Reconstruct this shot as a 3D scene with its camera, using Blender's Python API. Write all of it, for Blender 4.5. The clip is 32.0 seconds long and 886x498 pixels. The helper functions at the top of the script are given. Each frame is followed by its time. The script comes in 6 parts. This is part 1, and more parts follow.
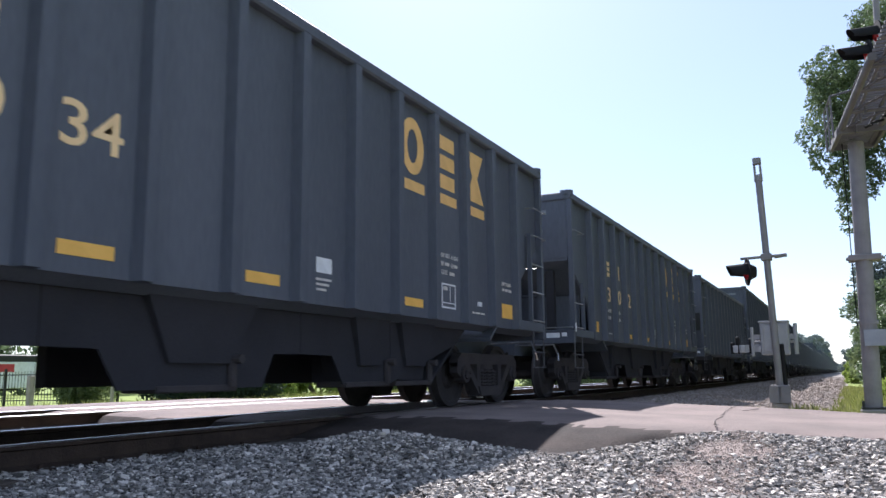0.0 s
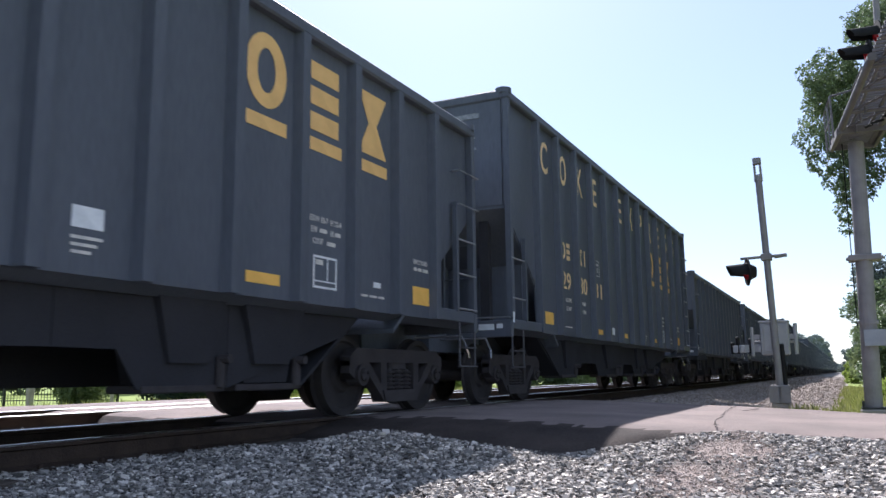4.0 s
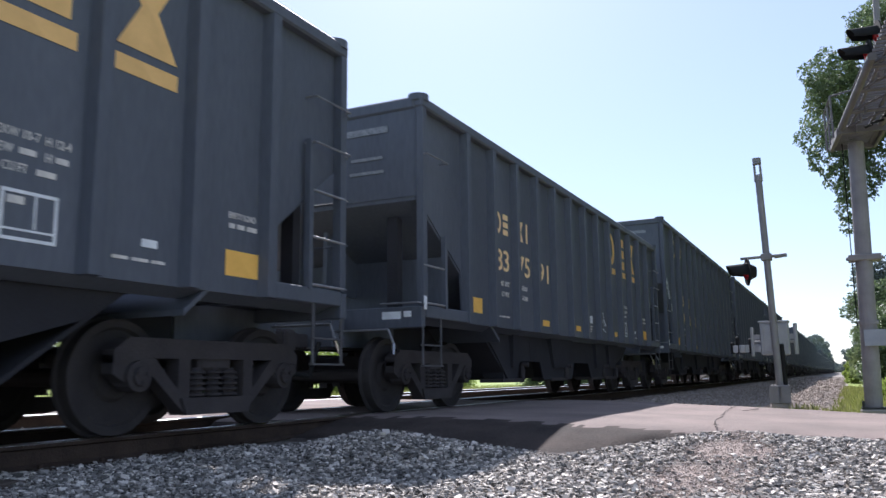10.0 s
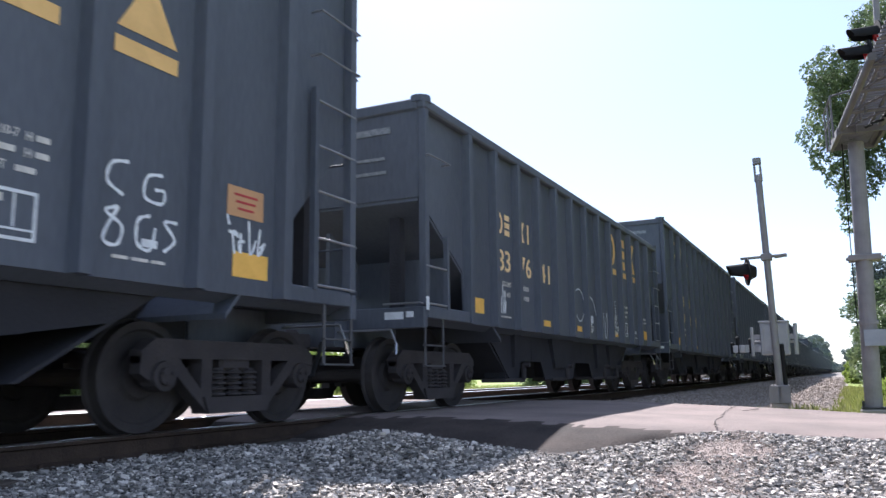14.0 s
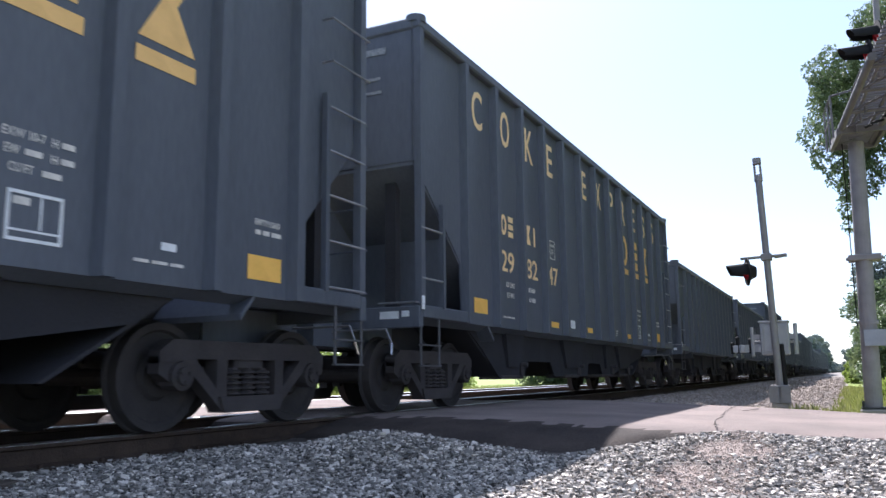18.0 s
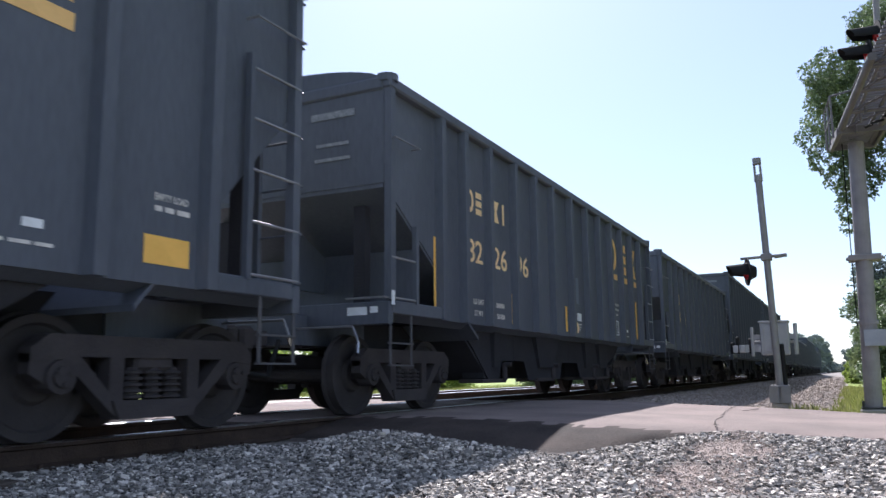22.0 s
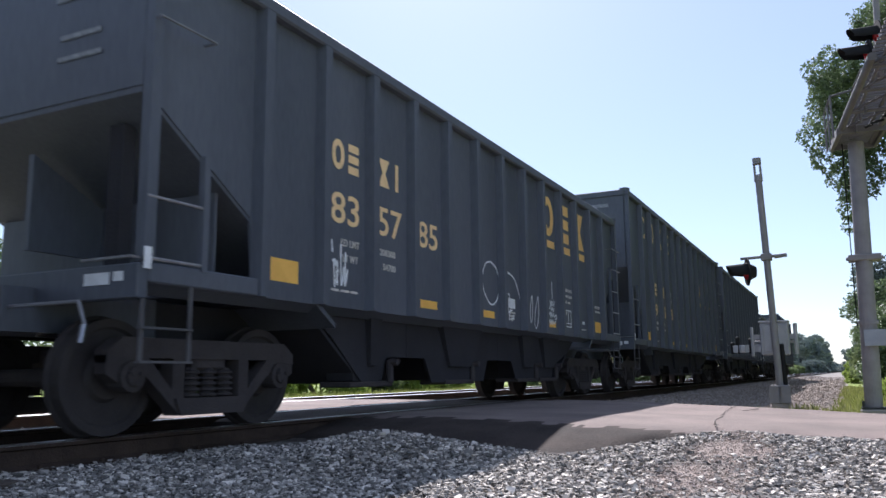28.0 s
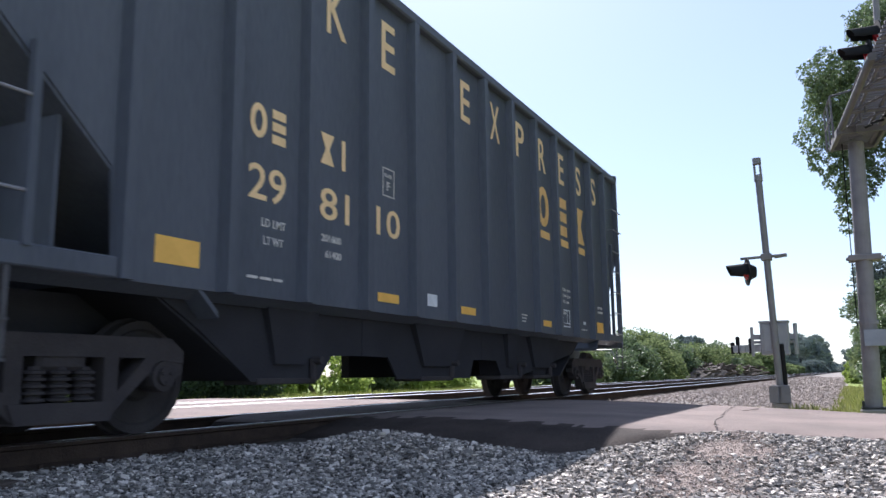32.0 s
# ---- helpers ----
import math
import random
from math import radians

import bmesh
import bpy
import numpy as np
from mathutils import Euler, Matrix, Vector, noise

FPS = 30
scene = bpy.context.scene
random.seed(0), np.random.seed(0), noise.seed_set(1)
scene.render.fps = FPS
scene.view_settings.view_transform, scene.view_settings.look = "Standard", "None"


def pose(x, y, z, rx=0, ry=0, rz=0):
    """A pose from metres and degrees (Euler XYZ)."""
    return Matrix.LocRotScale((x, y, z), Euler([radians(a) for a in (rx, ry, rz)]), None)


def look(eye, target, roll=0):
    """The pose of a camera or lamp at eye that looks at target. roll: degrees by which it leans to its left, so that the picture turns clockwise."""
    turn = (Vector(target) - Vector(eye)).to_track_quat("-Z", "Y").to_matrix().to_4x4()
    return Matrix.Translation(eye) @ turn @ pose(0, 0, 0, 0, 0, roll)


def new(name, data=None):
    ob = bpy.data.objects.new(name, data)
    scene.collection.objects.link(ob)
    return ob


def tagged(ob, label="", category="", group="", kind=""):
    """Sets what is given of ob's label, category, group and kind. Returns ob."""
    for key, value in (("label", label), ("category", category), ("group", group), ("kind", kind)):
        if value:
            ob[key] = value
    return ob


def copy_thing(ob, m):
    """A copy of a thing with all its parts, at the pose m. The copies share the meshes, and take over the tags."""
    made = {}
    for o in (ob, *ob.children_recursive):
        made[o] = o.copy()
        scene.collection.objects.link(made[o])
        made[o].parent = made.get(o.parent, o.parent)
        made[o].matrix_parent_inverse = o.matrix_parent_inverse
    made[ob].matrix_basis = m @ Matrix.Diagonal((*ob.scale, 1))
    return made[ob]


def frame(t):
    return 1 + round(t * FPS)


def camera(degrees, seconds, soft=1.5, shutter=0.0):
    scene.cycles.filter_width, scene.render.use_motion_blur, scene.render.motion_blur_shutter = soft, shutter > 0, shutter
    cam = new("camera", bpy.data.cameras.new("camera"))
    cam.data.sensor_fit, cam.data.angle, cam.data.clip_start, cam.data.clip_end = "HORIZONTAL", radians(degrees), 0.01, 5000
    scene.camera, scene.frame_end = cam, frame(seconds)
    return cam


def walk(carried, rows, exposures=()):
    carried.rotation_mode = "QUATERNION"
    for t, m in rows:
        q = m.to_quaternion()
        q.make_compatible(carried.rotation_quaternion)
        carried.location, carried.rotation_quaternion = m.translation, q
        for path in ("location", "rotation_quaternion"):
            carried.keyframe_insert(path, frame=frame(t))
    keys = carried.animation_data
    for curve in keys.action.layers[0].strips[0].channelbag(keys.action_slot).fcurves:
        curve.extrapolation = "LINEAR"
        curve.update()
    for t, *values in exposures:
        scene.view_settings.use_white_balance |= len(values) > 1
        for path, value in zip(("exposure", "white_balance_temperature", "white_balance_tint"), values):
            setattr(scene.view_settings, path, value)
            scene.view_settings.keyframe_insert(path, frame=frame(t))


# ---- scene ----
cam = camera(58.2, 32.0, soft=1.5, shutter=0.06)
_yaw, _pitch = radians(26.54), radians(9.066)
EYE = Vector((0.0, 0.0, 0.435))
AIM = EYE + Vector((-math.sin(_yaw) * math.cos(_pitch), math.cos(_yaw) * math.cos(_pitch), math.sin(_pitch)))
CAM_POSE = look(EYE, AIM, -0.656)
STOPS = [(0, .70), (1, .55), (2, .59), (3, .74), (6, .50), (7, .50), (8, .52), (9, .65), (10, .60), (11, .61), (12, .80), (13, .92), (14, .95), (17, .95), (18, .97), (19, .9),
         (20, .62), (21, .62), (22, .68), (23, .55), (24, .63), (25, .76), (28, .50), (29, .62), (30, .85), (31, .74), (32, .65)]
walk(cam, [(0.0, CAM_POSE), (32.0, CAM_POSE)], [(t, e + 0.42, 6080, 14) for t, e in STOPS])

# ---- light ----
SUN_AZ, SUN_EL = radians(-28.0), radians(44.0)
world = bpy.data.worlds.new("sky")
world.use_nodes = True
scene.world = world
_nt = world.node_tree
_sky = _nt.nodes.new("ShaderNodeTexSky")
_sky.sky_type, _sky.sun_disc = "NISHITA", False
_sky.sun_elevation, _sky.sun_rotation = SUN_EL, SUN_AZ
_sky.air_density, _sky.dust_density, _sky.ozone_density = 0.9, 0.45, 2.0
_haze = _nt.nodes.new("ShaderNodeMixRGB")         # an even summer haze over the whole sky
_haze.inputs[0].default_value = 0.45
_haze.inputs[2].default_value = (3.2, 3.65, 4.55, 1.0)
_nt.links.new(_sky.outputs[0], _haze.inputs[1])
_nt.links.new(_haze.outputs[0], _nt.nodes["Background"].inputs[0])
_nt.nodes["Background"].inputs[1].default_value = 0.10
SUN_DIR = Vector((math.sin(SUN_AZ) * math.cos(SUN_EL), math.cos(SUN_AZ) * math.cos(SUN_EL), math.sin(SUN_EL)))
_sun = bpy.data.lights.new("sun", "SUN")
_sun.energy, _sun.angle, _sun.color = 4.6, radians(0.53), (1.0, 0.945, 0.905)
sun = new("sun", _sun)
sun.matrix_world = look(SUN_DIR * 60, (0, 0, 0))

# ---- materials ----


def mat(name, base, rough=0.7, metal=0.0, var=None, scale=6.0, bump=0.0, bump_scale=40.0, island=0.0, obj_rand=0.0,
        fine=0.25, trans=0.0, spec=0.5, stretch=(1, 1, 1), space="Object", mid=None):
    """A surface with variation at two scales: var is the second colour."""
    m = bpy.data.materials.new(name)
    m.use_nodes = True
    nt = m.node_tree
    N, Lk = nt.nodes, nt.links
    b = N["Principled BSDF"]
    b.inputs["Roughness"].default_value, b.inputs["Metallic"].default_value = rough, metal
    b.inputs["Specular IOR Level"].default_value = spec
    tc = N.new("ShaderNodeTexCoord")
    mp = N.new("ShaderNodeMapping")
    mp.inputs["Scale"].default_value = stretch
    Lk.new(tc.outputs[space], mp.inputs[0])
    n1 = N.new("ShaderNodeTexNoise")
    n1.inputs["Scale"].default_value, n1.inputs["Detail"].default_value = scale, 5
    n2 = N.new("ShaderNodeTexNoise")
    n2.inputs["Scale"].default_value, n2.inputs["Detail"].default_value = bump_scale, 4
    Lk.new(mp.outputs[0], n1.inputs[0])
    Lk.new(mp.outputs[0], n2.inputs[0])
    ramp = N.new("ShaderNodeValToRGB")
    ramp.color_ramp.elements[0].position, ramp.color_ramp.elements[1].position = 0.32, 0.7
    ramp.color_ramp.elements[0].color = (*base, 1)
    ramp.color_ramp.elements[1].color = (*(var or base), 1)
    mixf = N.new("ShaderNodeMix")
    mixf.data_type = "FLOAT"
    mixf.inputs[0].default_value = fine
    Lk.new(n1.outputs[0], mixf.inputs[2])
    Lk.new(n2.outputs[0], mixf.inputs[3])
    fac = mixf.outputs[0]
    if island or obj_rand:
        src = N.new("ShaderNodeNewGeometry").outputs["Random Per Island"] if island else N.new("ShaderNodeObjectInfo").outputs["Random"]
        mr = N.new("ShaderNodeMix")
        mr.data_type = "FLOAT"
        mr.inputs[0].default_value = island or obj_rand
        Lk.new(fac, mr.inputs[2])
        Lk.new(src, mr.inputs[3])
        fac = mr.outputs[0]
        ramp.color_ramp.elements[0].position, ramp.color_ramp.elements[1].position = 0.1, 0.9
    if mid:
        e = ramp.color_ramp.elements.new(mid[0])
        e.color = (*(a + (c - a) * mid[1] for a, c in zip(base, var)), 1)
    Lk.new(fac, ramp.inputs[0])
    Lk.new(ramp.outputs[0], b.inputs["Base Color"])
    rr = N.new("ShaderNodeMapRange")
    rr.inputs["To Min"].default_value, rr.inputs["To Max"].default_value = max(rough - 0.12, 0.05), min(rough + 0.12, 1)
    Lk.new(n1.outputs[0], rr.inputs[0])
    Lk.new(rr.outputs[0], b.inputs["Roughness"])
    if bump:
        bp = N.new("ShaderNodeBump")
        bp.inputs["Strength"].default_value, bp.inputs["Distance"].default_value = bump, 0.02
        Lk.new(n2.outputs[0], bp.inputs["Height"])
        Lk.new(bp.outputs[0], b.inputs["Normal"])
    if trans:
        tr = N.new("ShaderNodeBsdfTranslucent")
        Lk.new(ramp.outputs[0], tr.inputs[0])
        ms = N.new("ShaderNodeMixShader")
        ms.inputs[0].default_value = trans
        Lk.new(b.outputs[0], ms.inputs[1])
        Lk.new(tr.outputs[0], ms.inputs[2])
        Lk.new(ms.outputs[0], N["Material Output"].inputs[0])
    return m


M_CAR = mat("car_paint", (0.076, 0.085, 0.106), 0.50, 0, (0.126, 0.138, 0.166), 0.9, 0.12, 26, fine=0.35, stretch=(1, 1, 0.25), spec=0.3)
M_RUNG = mat("worn_rung_steel", (0.20, 0.20, 0.21), 0.42, 0.5, (0.34, 0.34, 0.35), 7, 0.1, 40)
M_GRIME = mat("grimy_step_paint", (0.085, 0.084, 0.090), 0.9, 0, (0.125, 0.122, 0.126), 3, 0.3, 40, spec=0.1)
# one colour for underframe, hopper bays and struts, darker than the body
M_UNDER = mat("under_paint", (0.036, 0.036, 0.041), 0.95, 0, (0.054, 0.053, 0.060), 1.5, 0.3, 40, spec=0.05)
M_TRUCK = mat("cast_steel", (0.052, 0.047, 0.049), 0.95, 0.0, (0.082, 0.073, 0.073), 3, 0.4, 50, spec=0.06)
M_WHEEL = mat("wheel_steel", (0.044, 0.040, 0.041), 0.9, 0.0, (0.068, 0.061, 0.060), 4, 0.2, 50, spec=0.08)
M_TREAD = mat("tread_steel", (0.35, 0.35, 0.36), 0.22, 1.0, (0.5, 0.5, 0.5), 8)
M_YEL = mat("yellow_paint", (0.98, 0.57, 0.13), 0.6, 0, (0.86, 0.48, 0.10), 4, 0.1, 30)
M_OCHRE = mat("ochre_emblem_paint", (0.90, 0.56, 0.21), 0.6, 0, (0.76, 0.46, 0.17), 5, 0.1, 30)
M_CREAM = mat("ochre_lettering", (0.97, 0.70, 0.38), 0.6, 0, (0.84, 0.59, 0.31), 5, 0.1, 30)
M_WHITE = mat("white_paint", (0.86, 0.88, 0.90), 0.6, 0, (0.66, 0.68, 0.70), 6)
M_GREYTXT = mat("faded_lettering", (0.78, 0.74, 0.68), 0.7, 0, (0.52, 0.50, 0.48), 8)
M_FADED = mat("faded_end_marking", (0.13, 0.145, 0.165), 0.7, 0, (0.38, 0.39, 0.40), 14, bump_scale=60, fine=0.5)
M_GRAF = mat("graffiti_white", (0.90, 0.92, 0.94), 0.5, 0, (0.70, 0.73, 0.77), 7)
M_PATCH = mat("repainted_patch", (0.125, 0.142, 0.182), 0.5, 0, (0.165, 0.184, 0.228), 3, 0.1, 26, spec=0.5)
M_PLACARD = mat("placard_orange", (0.62, 0.34, 0.16), 0.7, 0, (0.52, 0.30, 0.16), 5)
M_GRAFP = mat("graffiti_violet", (0.46, 0.46, 0.84), 0.5, 0, (0.56, 0.58, 0.86), 7)
M_RUSTR = mat("rail_rust", (0.045, 0.033, 0.027), 0.9, 0, (0.085, 0.06, 0.046), 5, 0.4, 60, spec=0.12)
M_RAILTOP = mat("rail_head", (0.62, 0.61, 0.60), 0.32, 1.0, (0.74, 0.73, 0.72), 3)
M_TIE = mat("tie_wood", (0.055, 0.042, 0.033), 0.9, 0, (0.12, 0.095, 0.075), 6, 0.6, 30, obj_rand=0.3, stretch=(0.3, 3, 3))
M_STONE = mat("ballast_stone", (0.085, 0.082, 0.078), 0.88, 0, (0.78, 0.71, 0.63), 9, 0.3, 70, island=0.85, spec=0.25, mid=(0.6, 0.42))
M_STONEB = mat("brown_stone", (0.26, 0.215, 0.185), 0.92, 0, (0.56, 0.48, 0.425), 9, 0.3, 70, island=0.7, spec=0.2)
M_DIRT = mat("fine_dirt", (0.26, 0.21, 0.185), 0.95, 0, (0.42, 0.35, 0.31), 3, 1.0, 90, fine=0.6, spec=0.2)
M_GRAVEL = mat("gravel_bed", (0.09, 0.08, 0.07), 0.95, 0, (0.33, 0.29, 0.255), 1.2, 1.0, 28, fine=0.75)
M_ROAD = mat("asphalt", (0.135, 0.108, 0.097), 0.93, 0, (0.30, 0.24, 0.217), 0.9, 0.6, 90, fine=0.4, spec=0.25)
# soil and the shoulder's deep shade, both put into one near-black colour
M_SOILSHADE = mat("soiled_asphalt", (0.022, 0.018, 0.016), 0.95, 0, (0.085, 0.066, 0.057), 2.2, 0.8, 60, fine=0.45, spec=0.2)
M_ROADEDGE = mat("asphalt_edge", (0.05, 0.038, 0.032), 0.95, 0, (0.13, 0.11, 0.1), 8, 0.9, 40)
M_GRASS = mat("grass_ground", (0.14, 0.20, 0.022), 0.95, 0, (0.235, 0.30, 0.045), 0.35, 0.8, 25, fine=0.4)
M_BLADE = mat("grass_blades", (0.15, 0.18, 0.045), 0.9, 0, (0.36, 0.36, 0.13), 2, island=0.7, trans=0.3)
M_LEAF = mat("leaves", (0.072, 0.110, 0.056), 0.6, 0, (0.180, 0.240, 0.120), 0.8, island=0.6, trans=0.35, spec=0.4)
M_LEAF2 = mat("light_leaves", (0.10, 0.14, 0.06), 0.9, 0, (0.21, 0.255, 0.115), 0.8, island=0.6, trans=0.5, spec=0.12)
# two hedge leaf colours: sunlight put into the first, shade into the second
M_HEDGE = mat("sunny_hedge_leaves", (0.17, 0.24, 0.05), 0.8, 0, (0.36, 0.44, 0.12), 0.8, island=0.6, trans=0.5, spec=0.2)
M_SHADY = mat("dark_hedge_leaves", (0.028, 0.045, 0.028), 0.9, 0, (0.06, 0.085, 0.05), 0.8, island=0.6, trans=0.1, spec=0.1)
# distant foliage: aerial haze is put into this pale bluish leaf colour
M_LEAFHAZE = mat("far_leaves", (0.14, 0.175, 0.17), 0.95, 0, (0.225, 0.265, 0.25), 0.3, island=0.5, trans=0.2)
M_BARK = mat("bark", (0.10, 0.08, 0.06), 0.95, 0, (0.2, 0.17, 0.14), 5, 0.9, 30, stretch=(1, 1, 0.25))
M_GALV = mat("galvanised_steel", (0.20, 0.188, 0.186), 0.7, 0.1, (0.295, 0.278, 0.272), 4, 0.1, 60)
# darker copy of M_GALV: the arm's underside shade is put into the colour
M_ARMSHADE = mat("dull_arm_steel", (0.125, 0.118, 0.118), 0.75, 0.1, (0.19, 0.18, 0.178), 4, 0.1, 60)
M_ALU = mat("grey_aluminium", (0.32, 0.32, 0.33), 0.65, 0.15, (0.42, 0.42, 0.43), 4, 0.1, 60)
M_BLACK = mat("black_enamel", (0.012, 0.012, 0.013), 0.8, 0, (0.03, 0.03, 0.03), 6, spec=0.15)
M_RED = mat("red_lens", (0.55, 0.02, 0.025), 0.25, 0, (0.4, 0.012, 0.018), 10)
M_REDP = mat("red_paint", (0.52, 0.05, 0.06), 0.5, 0, (0.42, 0.04, 0.05), 3)
M_CONC = mat("concrete", (0.26, 0.235, 0.205), 0.9, 0, (0.38, 0.35, 0.31), 5, 0.4, 60)
M_IRON = mat("black_iron", (0.02, 0.022, 0.022), 0.6, 0.2, (0.04, 0.04, 0.04), 6)
M_SIGN = mat("sign_sheet", (0.34, 0.36, 0.39), 0.7, 0, (0.27, 0.29, 0.32), 5)

# ---- mesh helpers ----


def mesh_of(bm, name, material=None, smooth=False):
    me = bpy.data.meshes.new(name)
    bmesh.ops.recalc_face_normals(bm, faces=bm.faces)
    bm.to_mesh(me)
    bm.free()
    if material:
        me.materials.append(material)
    if smooth:
        for p in me.polygons:
            p.use_smooth = True
    return me


def part(name, bm, material, parent, label="", smooth=False):
    """Links a bmesh, or a ready mesh, as one mesh object under a thing or a part."""
    me = mesh_of(bm, name, material, smooth) if isinstance(bm, bmesh.types.BMesh) else bm
    ob = new(name, me)
    ob.parent = parent
    if label:
        ob["label"] = label
    return ob


def thing(name, label, category, group="", at=None, kind=""):
    ob = new(name)
    ob.empty_display_size = 0.2
    if at is not None:
        ob.matrix_world = at
    return tagged(ob, label, category, group, kind)


def solid(name, bm, material, label, category, group="", kind="", smooth=False):
    return tagged(new(name, mesh_of(bm, name, material, smooth)), label, category, group, kind)


def B():
    return bmesh.new()


def box(bm, x0, x1, y0, y1, z0, z1, bevel=0.0):
    r = bmesh.ops.create_cube(bm, size=1.0, matrix=Matrix.Translation(((x0 + x1) / 2, (y0 + y1) / 2, (z0 + z1) / 2)) @ Matrix.Diagonal((abs(x1 - x0), abs(y1 - y0), abs(z1 - z0), 1)))
    if bevel:
        es = list({e for v in r["verts"] for e in v.link_edges})
        bmesh.ops.bevel(bm, geom=es, offset=bevel, segments=1, affect="EDGES")
    return bm


def rod(bm, a, b, r, seg=8, r2=None):
    a, b = Vector(a), Vector(b)
    d = b - a
    m = Matrix.Translation((a + b) / 2) @ d.to_track_quat("Z", "Y").to_matrix().to_4x4()
    bmesh.ops.create_cone(bm, cap_ends=True, segments=seg, radius1=r, radius2=r if r2 is None else r2, depth=d.length, matrix=m)
    return bm


def bar(bm, a, b, w, h, up=(0, 0, 1)):
    """A square bar from a to b, w wide and h high."""
    a, b = Vector(a), Vector(b)
    d = (b - a)
    y = d.normalized()
    x = y.cross(Vector(up)).normalized()
    z = x.cross(y)
    m = Matrix((x, y, z)).transposed().to_4x4()
    m.translation = (a + b) / 2
    bmesh.ops.create_cube(bm, size=1.0, matrix=m @ Matrix.Diagonal((w, d.length, h, 1)))
    return bm


def prism(bm, poly, x0, x1):
    """A flat polygon in (y, z), from x0 to x1."""
    lo = [bm.verts.new((x0, y, z)) for y, z in poly]
    hi = [bm.verts.new((x1, y, z)) for y, z in poly]
    bm.faces.new(lo)
    bm.faces.new(hi[::-1])
    for i in range(len(poly)):
        j = (i + 1) % len(poly)
        bm.faces.new((lo[i], lo[j], hi[j], hi[i]))
    return bm


def hull(bm, low, high):
    """A frustum between two rings of corners."""
    a = [bm.verts.new(p) for p in low]
    b = [bm.verts.new(p) for p in high]
    bm.faces.new(a[::-1])
    bm.faces.new(b)
    for i in range(len(a)):
        j = (i + 1) % len(a)
        bm.faces.new((a[i], a[j], b[j], b[i]))
    return bm


def raw(name, verts, faces, material, smooth=False):
    me = bpy.data.meshes.new(name)
    me.from_pydata(verts, [], faces)
    me.materials.append(material)
    if smooth:
        me.polygons.foreach_set("use_smooth", [True] * len(me.polygons))
    me.update()
    return me

# ---- lettering ----
SPEED = 16.15      # metres a second, towards the camera's side
WHEEL_R = 0.457
# each car: kind, number groups, seconds and the place of its rear end along the track then, and its graffiti
CARS = [
    ("A", ("83", "71", "20"), 0.0, -2.4, ""), ("A", ("83", "70", "34"), 0.0, 12.64, ""), ("A", ("83", "70", "62"), 1.0, 11.66, ""),
    ("A", ("83", "75", "92"), 2.0, 10.62, "tag"), ("B", ("29", "82", "27"), 3.0, 11.15, "three"), ("A", ("83", "65", "27"), 3.5, 17.96, "pair"),
    ("B", ("29", "80", "31"), 4.5, 18.4, ""), ("A", ("83", "70", "08"), 5.5, 17.3, ""), ("A", ("83", "63", "16"), 6.5, 16.4, ""),
    ("A", ("83", "74", "26"), 7.5, 15.42, ""), ("B", ("29", "81", "76"), 8.5, 15.9, ""), ("A", ("83", "55", "28"), 9.5, 14.75, ""),
    ("A", ("83", "75", "91"), 10.5, 13.78, "scrawl"), ("B", ("29", "82", "44"), 11.5, 14.13, "slope"), ("B", ("29", "82", "72"), 12.5, 14.53, ""),
    ("B", ("29", "80", "52"), 13.5, 14.93, "rounds"), ("A", ("83", "76", "41"), 14.5, 13.84, "long"), ("B", ("29", "82", "60"), 15.5, 14.2, ""),
    ("B", ("29", "82", "13"), 16.5, 14.78, ""), ("B", ("29", "80", "45"), 17.5, 15.12, ""), ("B", ("29", "82", "47"), 18.5, 15.5, ""),
    ("A", ("83", "73", "31"), 19.5, 14.36, ""), ("A", ("83", "75", "32"), 20.5, 13.45, "runes"), ("B", ("29", "82", "18"), 21.5, 13.98, ""),
    ("C", ("82", "26", "96"), 22.5, 13.02, ""), ("A", ("83", "64", "02"), 23.5, 11.9, ""), ("B", ("29", "81", "78"), 24.5, 12.39, ""),
    ("B", ("29", "84", "06"), 25.5, 12.78, ""), ("A", ("83", "56", "11"), 26.5, 11.6, ""), ("A", ("83", "72", "40"), 27.5, 10.5, ""),
    ("A", ("83", "57", "85"), 28.0, 17.6, "long"), ("B", ("29", "81", "58"), 29.0, 18.1, ""), ("B", ("29", "82", "91"), 30.0, 18.5, "block"),
    ("A", ("83", "63", "62"), 31.0, 16.75, ""), ("B", ("29", "81", "10"), 32.0, 17.85, ""),
]
SIDE_TURN = Matrix(((0, 0, 1, 0), (1, 0, 0, 0), (0, 1, 0, 0), (0, 0, 0, 1)))   # letters on the side that faces +x
END_TURN = Matrix(((1, 0, 0, 0), (0, 0, -1, 0), (0, 1, 0, 0), (0, 0, 0, 1)))   # letters on an end that faces -y


